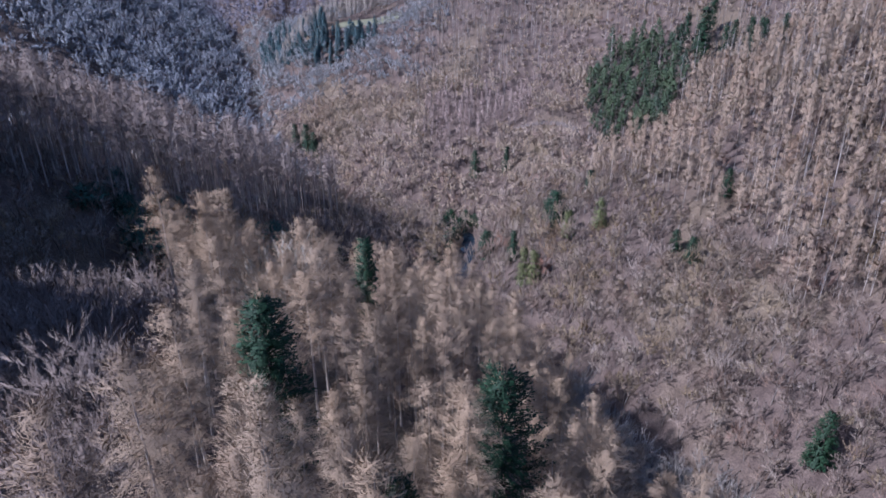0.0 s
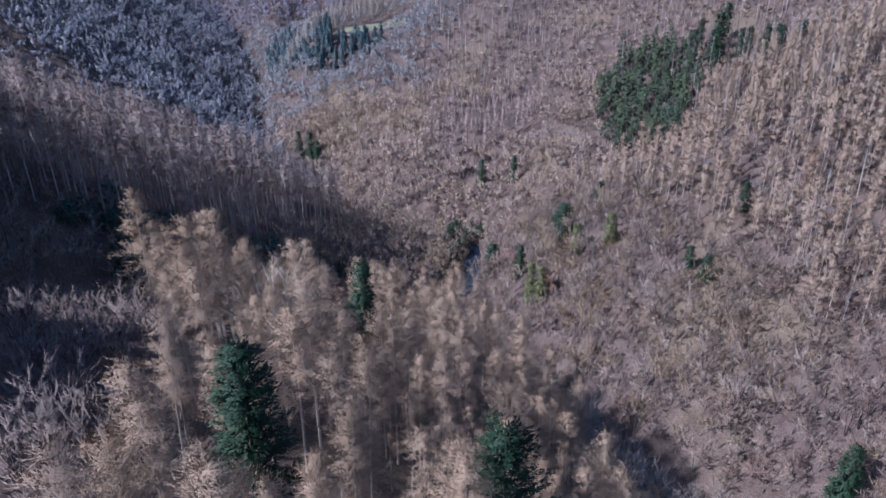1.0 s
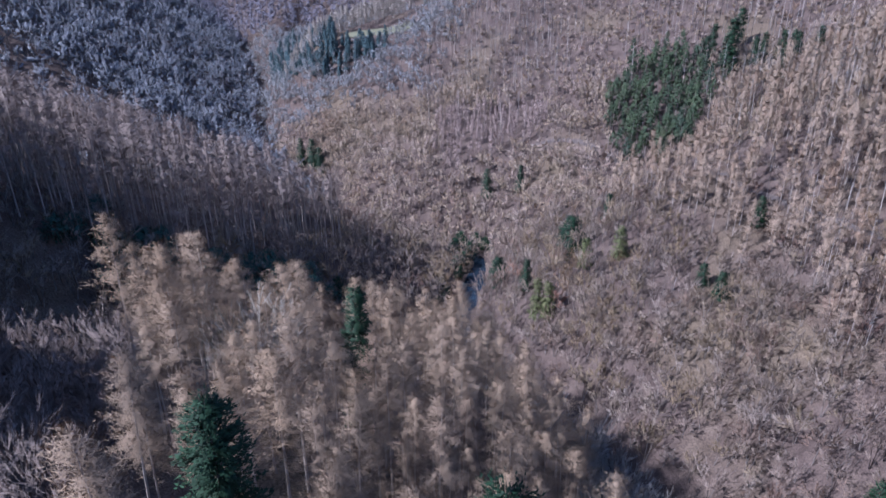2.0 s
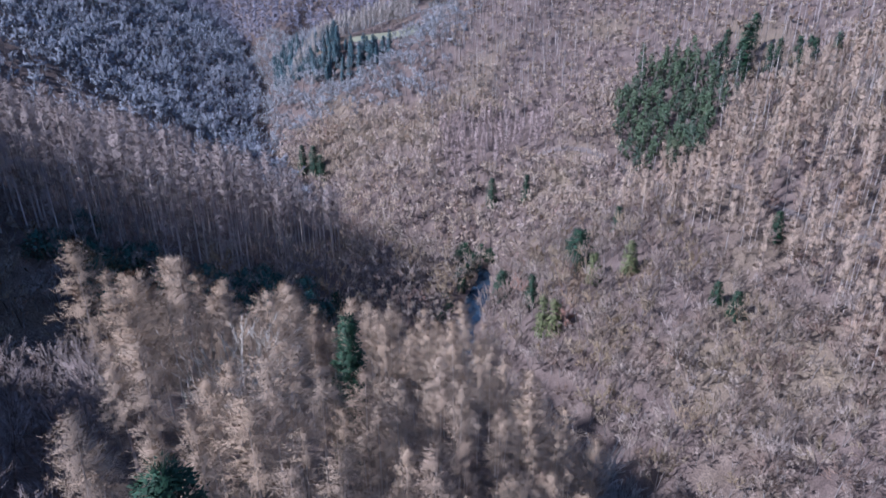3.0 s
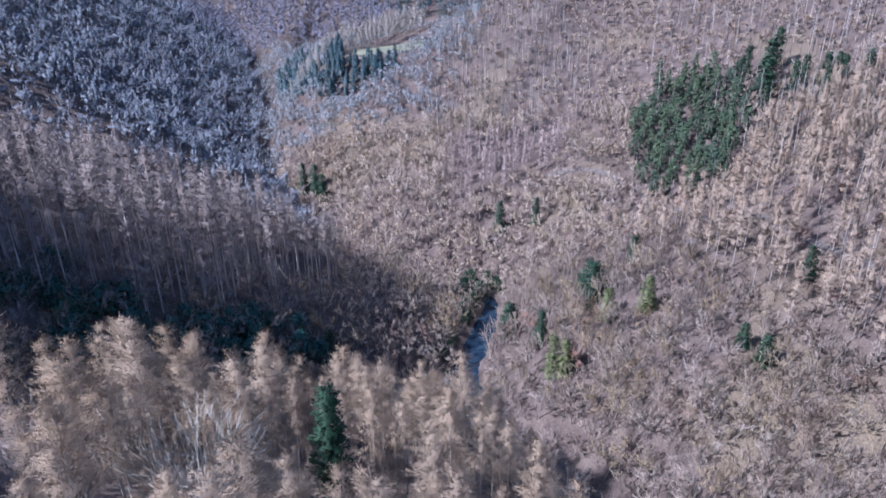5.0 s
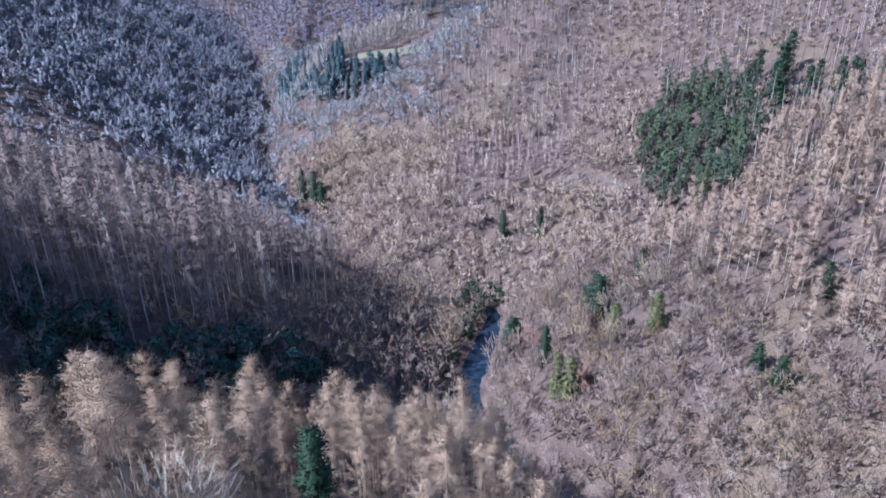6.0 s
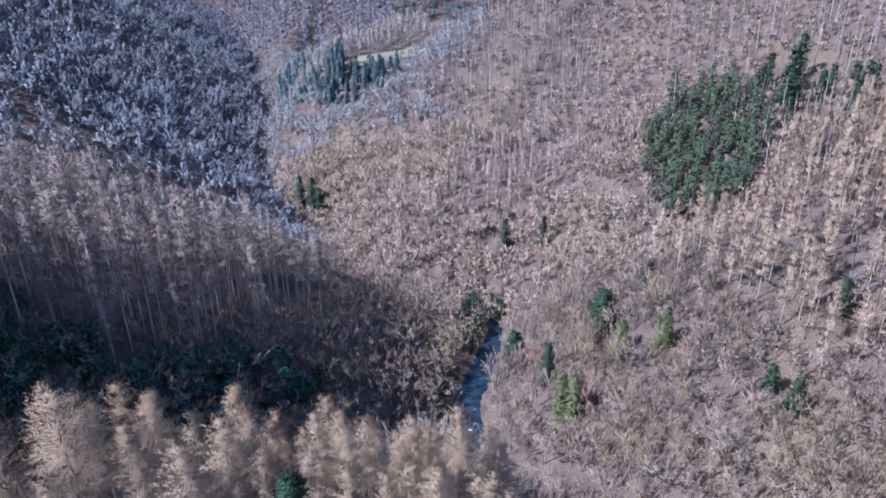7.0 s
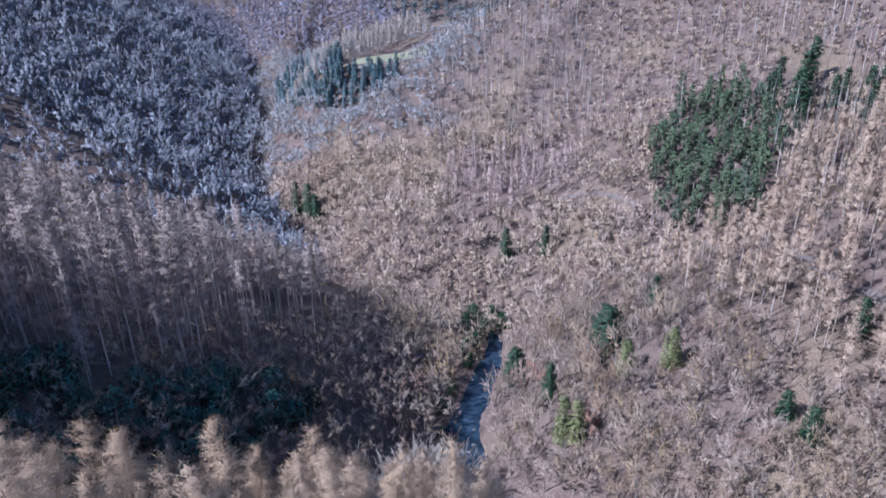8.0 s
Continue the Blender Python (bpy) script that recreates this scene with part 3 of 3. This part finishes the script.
# larches of the near spur
LARCHES = [larch(s, h, w, 110, 36, 0.8, 0.042, b) for s, h, w, b in ((1, 23, 3.6, 0.4), (2, 25, 3.9, 0.5), (3, 21, 3.4, 0.36), (4, 24, 3.2, 0.46), (5, 22, 4.1, 0.42), (6, 26, 3.6, 0.52))]
px, py = scatter(11, -82, 40, 26, 180, 5.3, lambda x, y: on_spur(x, y) * 0.93)
near = np.argsort(np.hypot(px + 10, py - 90))
grove("larch_tree", LARCHES, BARK_STEM, TWIG_LARCH, "bare straw-brown larch standing in a dense sunlit wood", "tree", "larches on the near spur", px[near[:290]], py[near[:290]], 0.72, 1.1, 12)

# larches of the spur's hidden edges, the ridge, the far slopes
LARCH_SPUR = [larch(s, h, w, 110, 30, 0.8, 0.055, 0.38) for s, h, w in ((7, 23, 4.3), (8, 25, 4.6), (9, 21, 4.0))]
LARCH_FAR = [larch(s, h, w, 48, 17, 0.9, 0.11, 0.42) for s, h, w in ((21, 27, 2.6), (22, 29, 2.9), (23, 25, 2.4), (24, 28, 2.5), (25, 26, 2.8))]
LARCH_TINY = [larch(s, h, w, 16, 7, 1.6, 0.42, 0.2) for s, h, w in ((36, 17, 2.4), (37, 19, 2.2), (38, 16, 2.6))]
LARCH_THIN = [larch(s, h, w, 42, 26, 0.8, 0.075, 0.3, 0.4) for s, h, w in ((31, 15, 1.9), (32, 17, 1.7), (33, 14, 2.0), (34, 16, 1.6))]
wood("larch_wood_on_spur", LARCH_SPUR, BARK_LARCH, TWIG_LARCH, "more bare straw-brown larches on the near spur", "trees", px[near[290:]], py[near[290:]], 0.8, 1.05, 13)
px, py = scatter(14, -175, -15, 110, 240, 4.4, lambda x, y: on_ridge(x, y) * 0.92)
wood("larch_wood", LARCH_FAR, BARK_STEM, TWIG_RIDGE, "tall bare larch plantation with straight trunks on a shaded ridge", "trees", px, py, 0.76, 1.0, 15)
px, py = scatter(16, 40, 150, 140, 260, 4.6, lambda x, y: right_bank(x, y) * np.where(inside(x, y, LARCH_MID), 0.75, np.where((x > 84) & (y < 250) & ~inside(x, y, PINES), 0.72, 0.0)))
wood("larch_stand", LARCH_THIN, BARK_STEM, TWIG_TAN, "open stand of pale straight-stemmed bare larches on the sunny slope", "trees", px, py, 0.8, 1.15, 17)
px, py = scatter(18, -40, 60, 265, 320, 2.8, lambda x, y: inside(x, y, BAND) * 0.9)
wood("sapling_stand", LARCH_THIN, BARK_GREY, TWIG_BROWN, "band of thin bare grey-brown saplings across the slope", "trees", px, py, 0.42, 0.7, 19)
px, py = scatter(20, -95, -18, 408, 470, 3.8, lambda x, y: ((y > 418 + 0.35 * (x + 45)) & clear_of(x, y, [(*m, 0, 0) for m in MEADOW], 11) & (x < -22 - (y - 430) * 0.3)) * 0.95)
wood("larch_grove", LARCH_THIN, BARK_LARCH, TWIG_PALE, "pale grey larch grove behind the meadow", "trees", px, py, 0.68, 0.88, 21)
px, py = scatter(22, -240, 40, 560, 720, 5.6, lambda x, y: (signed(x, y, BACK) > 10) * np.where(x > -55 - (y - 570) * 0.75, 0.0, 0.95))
wood("far_larch_wood", LARCH_TINY, BARK_GREY, TWIG_FAR_HAZE, "bare larch plantation on the far hillside, brown twigs tinted violet for haze", "trees", px, py, 0.8, 1.1, 23)

# bare broadleaved trees
COPPICE = [broadleaf(s, h, w, 10, 4, 24, 0.85, 0.065, 2, 0.6, 0.5) for s, h, w in ((41, 6.5, 2.4), (42, 7.5, 2.7), (43, 5.5, 2.3), (44, 8.5, 2.8), (45, 7.0, 3.0))]
SCRUB = [broadleaf(s, h, w, 8, 3, 23, 0.75, 0.17, 2, 0.5, 0.25) for s, h, w in ((46, 6.5, 2.4), (47, 7.5, 2.7), (48, 5.5, 2.3), (49, 8.0, 2.8))]
SCRUB_NEAR = [broadleaf(s, h, w, 8, 3, 15, 0.75, 0.12, 2, 0.5, 0.35) for s, h, w in ((141, 6.5, 2.4), (142, 7.5, 2.7), (143, 5.5, 2.3), (144, 8.0, 2.8))]
OAKS = [broadleaf(s, h, w, 9, 3, 20, 1.1, 0.36, 1, 0.5, 0.2) for s, h, w in ((51, 11, 4.2), (52, 12, 4.8), (53, 10, 4.4), (54, 13, 4.6))]
BRUSH = [broadleaf(s, h, w, 6, 2, 18, 0.65, 0.19, 1, 0.5, 0.25) for s, h, w in ((61, 3.2, 1.8), (62, 2.6, 2.0), (63, 3.8, 1.7))]


def low_slope(x, y):
    free = ~inside(x, y, LARCH_MID) & ~inside(x, y, PINES) & ~inside(x, y, BAND) & clear_of(x, y, SINGLES + CONES, 4.0)
    brink = np.where((signed(x, y, RIVER) < -11) | (y > 176), 1.0, 0.7)
    return right_bank(x, y) * free * (y < 318 - 0.3 * x) * (x < 0.573 * y + 38) * brink


px, py = scatter(24, -110, 165, 66, 356, 3.45, lambda x, y: low_slope(x, y) * np.where((x > 84) & (y < 250), 0.85, 0.93))
near = np.argsort(np.hypot(px - 40, py - 150))
grove("broadleaf_tree", COPPICE, BARK_GREY, TWIG_SLOPE, "small many-stemmed bare grey-pink tree in dense scrub", "tree", "bare trees on the lower slope", px[near[:290]], py[near[:290]], 0.7, 1.2, 25)
px, py = px[near[290:]], py[near[290:]]
high = py + 0.25 * px > 238
wood("broadleaf_wood", COPPICE, BARK_GREY, TWIG_SLOPE, "dense bare grey-pink young woodland covering the slope", "trees", px[~high], py[~high], 0.65, 1.2, 26)
wood("birch_scrub", SCRUB, BARK_GREY, TWIG_HEATH, "bare light tan scrub high on the sunny slope", "trees", px[high], py[high], 0.65, 1.1, 70)
px, py = scatter(63, 44, 118, 150, 245, 3.6, lambda x, y: (right_bank(x, y) & inside(x, y, LARCH_MID)) * 0.85)
wood("hazel_scrub", SCRUB, BARK_GREY, TWIG_SLOPE, "bare tan scrub under the open larch stand", "brush", px, py, 0.4, 0.75, 64)
px, py = scatter(27, -26, 190, 290, 405, 3.7, lambda x, y: (right_bank(x, y) & (x > -9 + 9 * np.sin(y * 0.07) + 6 * np.sin(y * 0.23 - x * 0.4)) & (y >= 318 - 0.3 * x) & ~inside(x, y, PINES) & ~inside(x, y, FIRS_UP)) * np.where((x < 46) & (y > 334) & (y < 380), 0.6, 0.9))
wood("brushwood", BRUSH, BARK_GREY, TWIG_HEATH, "low reddish brushwood and felling debris on the upper slope", "brush", px, py, 0.8, 1.3, 28)
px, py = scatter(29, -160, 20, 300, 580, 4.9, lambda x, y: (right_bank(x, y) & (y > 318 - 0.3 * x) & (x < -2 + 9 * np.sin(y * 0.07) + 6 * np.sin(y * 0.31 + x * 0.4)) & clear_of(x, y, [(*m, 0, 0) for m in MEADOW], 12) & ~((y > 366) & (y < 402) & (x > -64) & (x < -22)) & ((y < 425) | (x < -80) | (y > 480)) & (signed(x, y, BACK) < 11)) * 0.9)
wood("gorge_wood", SCRUB, BARK_GREY, TWIG_GREY, "bare pale grey trees above the gorge, grey cooled for haze", "trees", px, py, 0.8, 1.2, 30)
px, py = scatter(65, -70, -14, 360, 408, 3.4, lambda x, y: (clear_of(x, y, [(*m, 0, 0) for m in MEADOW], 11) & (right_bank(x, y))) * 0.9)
wood("heath", BRUSH, BARK_GREY, TWIG_GREY, "low grey brush below the far meadow, grey cooled for haze", "brush", px, py, 0.7, 1.2, 66)
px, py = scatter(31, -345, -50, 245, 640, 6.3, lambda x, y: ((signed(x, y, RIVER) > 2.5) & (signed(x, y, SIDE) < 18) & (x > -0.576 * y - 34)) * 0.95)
wood("hillside_wood", OAKS, BARK_GREY, TWIG_HILL_HAZE, "bare grey broadleaved forest on the shaded far hillside, twigs tinted bluish for haze", "trees", px, py, 0.75, 1.1, 32)
px, py = scatter(33, -130, 60, 60, 250, 3.7, lambda x, y: ((signed(x, y, RIVER) > 3.4) & ~on_spur(x, y) & ~on_ridge(x, y) & (signed(x, y, RIVER) < 33) & (signed(x, y, DELL) > -3) & (y < 186)) * 0.95)
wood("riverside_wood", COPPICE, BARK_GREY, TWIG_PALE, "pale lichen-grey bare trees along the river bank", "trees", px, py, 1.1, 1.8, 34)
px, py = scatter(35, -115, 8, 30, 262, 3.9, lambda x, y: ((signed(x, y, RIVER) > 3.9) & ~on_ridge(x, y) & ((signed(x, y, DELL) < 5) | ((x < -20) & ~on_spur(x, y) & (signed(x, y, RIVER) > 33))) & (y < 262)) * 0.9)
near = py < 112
# Darker twigs and bark than the rest of the dell stand for its shade.
wood("dell_thicket", COPPICE, BARK_DARK, TWIG_RIDGE, "bare brown thicket in the head of the dell, coloured darker to stand for shade", "trees", px[near], py[near], 0.8, 1.3, 71)
px, py = px[~near], py[~near]
wood("dell_wood", SCRUB_NEAR, BARK_GREY, TWIG_SLOPE, "bare brown-twigged bushes and small trees in the shaded dell", "trees", px, py, 0.8, 1.35, 36)

x, y, h, w = PALE_OAK[0]
ob = tree_thing("oak_tree", broadleaf(58, h, w, 30, 8, 30, 1.0, 0.05, 3, 0.9), BARK_GREY, TWIG_OAK, "broad pale grey bare tree with a spreading crown", "tree")
ob.matrix_basis = pose(x, y, float(ground_at(x, y)))

px, py = scatter(37, -118, -10, 122, 222, 3.3, lambda x, y: (on_ridge(x, y) & (signed(x, y, DELL) > -48)) * np.clip(1.35 + signed(x, y, DELL) / 50, 0.3, 0.95))
wood("undergrowth", COPPICE, BARK_GREY, TWIG_PALE, "bare grey-brown undergrowth at the foot of the larch plantation", "trees", px, py, 0.55, 1.0, 38)

for k, (x, y, size) in enumerate(((28.8, 179.6, 1.25), (20.5, 198, 1.3), (32, 199, 1.1))):
    if k == 0:
        first = ob = tree_thing("beech_bush", broadleaf(59, 6, 2.2, 14, 5, 26, 0.6, 0.06, 2, 0.5, 0.3), BARK_GREY, TWIG_RUST, "small rust-brown beech holding its dry leaves", "bush", "rust-brown beeches")
        ob.matrix_basis = pose(x, y, float(ground_at(x, y)))
    else:
        ob = copy_thing(first, pose(x, y, float(ground_at(x, y)), 0, 0, 110 * k))
    ob.scale = (size, size, size)

# evergreens
for x, y, h, w in FIRS:
    ob = tree_thing("fir_tree", fir(int(h * 10), h, w, 260, 46, 0.42, 0.06, 0.36), BARK_DARK, NEEDLE_DARK, "dark green fir rising among bare larches", "tree")
    ob.matrix_basis = pose(x, y, float(ground_at(x, y)))
SMALL_FIR = fir(71, 10, 2.6, 120, 28, 0.42, 0.04, 0.5)
CONE_FIR = fir(72, 8, 1.5, 80, 20, 0.4, 0.02, 0.5)
first = None
for x, y, h, w in SINGLES:
    m = pose(x, y, float(ground_at(x, y)), 0, 0, x * 7)
    if first is None:
        first = ob = tree_thing("spruce_tree", SMALL_FIR, BARK_GREY, NEEDLE_DARK, "small dark green spruce among bare scrub", "tree", "scattered spruces")
        ob.matrix_basis = m
    else:
        ob = copy_thing(first, m)
    ob.scale = (w / 2.6, w / 2.6, h / 10)
first = None
for x, y, h, w in CONES:
    m = pose(x, y, float(ground_at(x, y)), 0, 0, x * 7)
    if first is None:
        first = ob = tree_thing("cypress_tree", CONE_FIR, BARK_GREY, NEEDLE_YELLOW, "slim yellow-green conifer among bare scrub", "tree", "yellow-green conifers")
        ob.matrix_basis = m
    else:
        ob = copy_thing(first, m)
    ob.scale = (w / 1.5, w / 1.5, h / 8)
PINE = [clumped(s, h, 1.9, 18, 40, 0.42, 0.35, 1.1) for s, h in ((81, 12), (82, 13.5), (83, 11), (84, 13))]
px, py = scatter(41, 50, 130, 222, 312, 3.35, lambda x, y: inside(x + 2 * np.sin(y * 0.5), y + 2 * np.sin(x * 0.6), PINES) * np.where(x > 86, 0.6, 0.9))
grove("pine_tree", PINE, BARK_GREY, NEEDLE_PINE, "green pine in a dense patch on the bare slope", "tree", "pines of the green patch", px, py, 0.62, 1.2, 42)
FIR_FAR = [fir(s, h, 2.4, 80, 16, 0.8, 0.15, 0.7) for s, h in ((91, 15), (92, 17), (93, 13))]
first = None
for x, y, h in UPPER_FIRS:
    m = pose(x, y, float(ground_at(x, y)), 0, 0, x * 31)
    if first is None:
        first = ob = tree_thing("fir_tree", FIR_FAR[0], BARK_GREY, NEEDLE_DARK, "tall dark green fir at the edge of the pine patch", "tree", "firs above the pine patch")
        ob.matrix_basis = m
    else:
        ob = copy_thing(first, m)
    ob.scale = (h / 15, h / 15, h / 15)
FIR_TINY = [fir(s, h, 2.6, 24, 4, 1.5, 0.1, 0.8) for s, h in ((97, 15), (98, 17))]
HOLLY = [clumped(s, h, 2.6, 18, 40, 0.38, 0.15, 0.8) for s, h in ((95, 5.0), (96, 6.0))]
px, py = scatter(45, -95, -30, 130, 200, 4.2, lambda x, y: inside(x, y, [(-84, 142), (-62, 136), (-46, 139), (-37, 154), (-31, 180), (-44, 184), (-56, 160), (-80, 154)]) * 0.8)
grove("holly_bush", HOLLY, BARK_GREY, LEAF_HOLLY, "dark glossy evergreen bush under the larches", "bush", "hollies in the dell", px, py, 0.95, 1.6, 46)
first = None
for x, y, h in ((2.5, 224, 5), (-1.5, 211, 4.5), (4, 233, 6), (6.5, 241, 7), (1, 241, 7), (-3, 217, 4), (9, 247, 6), (-7, 179, 5), (-31, 182, 7.5), (3, 247, 8), (-4, 203, 4.5), (-3.5, 195, 4), (-4, 188, 4), (1.5, 229, 5.5), (12, 243, 6)):
    m = pose(x, y, float(ground_at(x, y)), 0, 0, x * 40)
    if first is None:
        first = ob = tree_thing("yew_tree", clumped(99, 6, 2.6, 20, 60, 0.34, 0.08, 0.9), BARK_DARK, NEEDLE_DARK, "dark bushy evergreen leaning over the river bank", "tree", "evergreens by the river")
        ob.matrix_basis = m
    else:
        ob = copy_thing(first, m)
    ob.scale = (h / 6, h / 6, h / 6)
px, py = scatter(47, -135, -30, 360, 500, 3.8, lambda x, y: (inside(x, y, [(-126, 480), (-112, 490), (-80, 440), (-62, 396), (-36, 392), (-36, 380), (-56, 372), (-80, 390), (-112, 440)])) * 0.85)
wood("far_conifer_wood", FIR_FAR, BARK_DARK, NEEDLE_HAZE, "dark green conifers in front of the far meadow, needles tinted blue for haze", "trees", px, py, 0.45, 0.78, 48)
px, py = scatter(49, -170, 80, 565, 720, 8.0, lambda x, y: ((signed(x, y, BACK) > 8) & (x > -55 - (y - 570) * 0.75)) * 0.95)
wood("far_spruce_wood", FIR_TINY, BARK_DARK, NEEDLE_HAZE, "green spruce plantation on the farthest hill, needles paled and blued for haze", "trees", px, py, 0.8, 1.1, 50)

# bare poles on the upper slope
POLES = [pole(s, h) for s, h in ((101, 15), (102, 18), (103, 13), (104, 16))]
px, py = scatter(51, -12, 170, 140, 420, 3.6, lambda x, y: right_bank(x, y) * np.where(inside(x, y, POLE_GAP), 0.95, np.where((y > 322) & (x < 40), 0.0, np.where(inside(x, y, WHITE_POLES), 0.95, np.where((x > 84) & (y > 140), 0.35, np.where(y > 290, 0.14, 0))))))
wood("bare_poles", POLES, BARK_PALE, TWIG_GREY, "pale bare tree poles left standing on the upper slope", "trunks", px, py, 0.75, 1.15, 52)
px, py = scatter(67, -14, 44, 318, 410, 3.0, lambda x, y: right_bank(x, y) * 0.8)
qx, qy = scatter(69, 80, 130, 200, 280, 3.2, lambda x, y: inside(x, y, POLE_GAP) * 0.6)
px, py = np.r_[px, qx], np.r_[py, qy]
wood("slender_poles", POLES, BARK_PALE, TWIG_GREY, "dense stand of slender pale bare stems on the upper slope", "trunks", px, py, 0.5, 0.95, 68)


# ---- felled logs, river stones ----
def build_logs():
    rng = np.random.default_rng(61)
    x = np.linspace(0, 9, 5)
    wood_mesh = tube(np.stack([x, 0.06 * np.sin(x), 0 * x], 1), np.array([0.24, 0.23, 0.2, 0.17, 0.13]), 8)
    ends = []
    for ring, back in ((0, True), (4, False)):
        k = np.arange(8) + ring * 8
        ends += [(k[0], k[i], k[i + 1]) if back else (k[0], k[i + 1], k[i]) for i in range(1, 7)]
    stubs = slivers(rng, np.stack([rng.uniform(2, 9, 9), np.zeros(9), np.zeros(9)], 1), unit(rng.normal(size=(9, 3)) + [0.6, 0, 0.6]), 0.7 + 0.6 * rng.random(9), 0.12)
    v, t = join([(wood_mesh[0], np.concatenate([wood_mesh[1], np.array(ends)])), stubs])
    first = None
    for k in range(26):
        x0, y0, turn = rng.uniform(6, 42), rng.uniform(338, 376), rng.uniform(-40, 40) + (180 if k % 3 == 0 else 0)
        size = rng.uniform(0.4, 0.95)
        dx, dy = math.cos(radians(turn)) * 9 * size, math.sin(radians(turn)) * 9 * size
        z0, z1 = float(ground_at(x0, y0)), float(ground_at(x0 + dx, y0 + dy))
        m = pose(x0, y0, z0 + 0.12 * size, 0, -math.degrees(math.atan2(z1 - z0, 9 * size)), turn)
        if first is None:
            first = ob = tagged(new("fallen_log", make_mesh("fallen_log", v, t, [BARK_GREY])), "pale felled trunk lying among brushwood on the slope", "log", "felled logs")
            ob.matrix_basis = m
        else:
            ob = copy_thing(first, m)
        ob.scale = (size, size * 0.6, size * 0.6)


def stone_mesh(seed):
    rng = np.random.default_rng(seed)
    bm = bmesh.new()
    bmesh.ops.create_icosphere(bm, subdivisions=2, radius=1.0)
    flats = unit(rng.normal(size=(7, 3)))
    for v in bm.verts:
        p = np.array(v.co)
        for f in flats:
            over = p @ f - 0.72
            if over > 0:
                p = p - f * over * 0.85
        v.co = p * [1.0, 0.8, 0.6] * (1 + 0.05 * rng.normal())
    me = bpy.data.meshes.new("boulder")
    bm.to_mesh(me)
    bm.free()
    return me


def build_stones():
    rng = np.random.default_rng(62)
    line = curve_points(RIVER[4:11], 120)
    side = unit(np.stack([-np.gradient(line[:, 1]), np.gradient(line[:, 0])], 1))
    made = {}
    for k in range(22):
        i = int(rng.integers(6, 114))
        off = rng.choice([-1, 1]) * rng.uniform(1.2, 5.0)
        x, y = line[i, 0] + side[i, 0] * off, line[i, 1] + side[i, 1] * off
        size = rng.uniform(0.3, 0.95)
        m = pose(x, y, max(float(ground_at(x, y)), line[i, 2] + 0.25) + 0.1 * size, rng.uniform(-15, 15), rng.uniform(-15, 15), rng.uniform(0, 360))
        if k % 3 not in made:
            me = stone_mesh(70 + k)
            me.materials.append(STONE)
            made[k % 3] = ob = tagged(new("boulder", me), "dark wet boulder at the edge of the river", "rock", "river boulders")
            ob.matrix_basis = m
        else:
            ob = copy_thing(made[k % 3], m)
        ob.scale = (size, size, size)
    first = None
    for x, y, size in ((2.4, 190.2, 0.75), (3.4, 190.8, 0.6), (1.7, 191.2, 0.5), (3.0, 189.3, 0.45)):
        if first is None:
            me = stone_mesh(90)
            me.materials.append(STONE_PALE)
            first = ob = tagged(new("boulder", me), "white boulder standing out of the dark river", "rock", "white river boulders")
            ob.matrix_basis = pose(x, y, 0.55, 0, 10, 40)
        else:
            ob = copy_thing(first, pose(x, y, 0.5, 5, 0, x * 50))
        ob.scale = (size, size, size * 0.8)


def build_cascade():
    """A thin white fall in the farthest side valley."""
    top, foot = (-236, 704), (-231, 688)
    n = 24
    s = np.linspace(0, 1, n)
    pts = np.stack([top[0] + (foot[0] - top[0]) * s + 0.5 * np.sin(s * 9), top[1] + (foot[1] - top[1]) * s, 0 * s], 1)
    tagged(new("water_fall", make_mesh("water_fall", *ribbon(pts, 0.9 + 0.4 * s, 4, 0.6, True), [FOAM], smooth=True)), "thin white waterfall in a far side valley", "waterfall", "", "structure")


build_logs()
build_stones()
build_cascade()
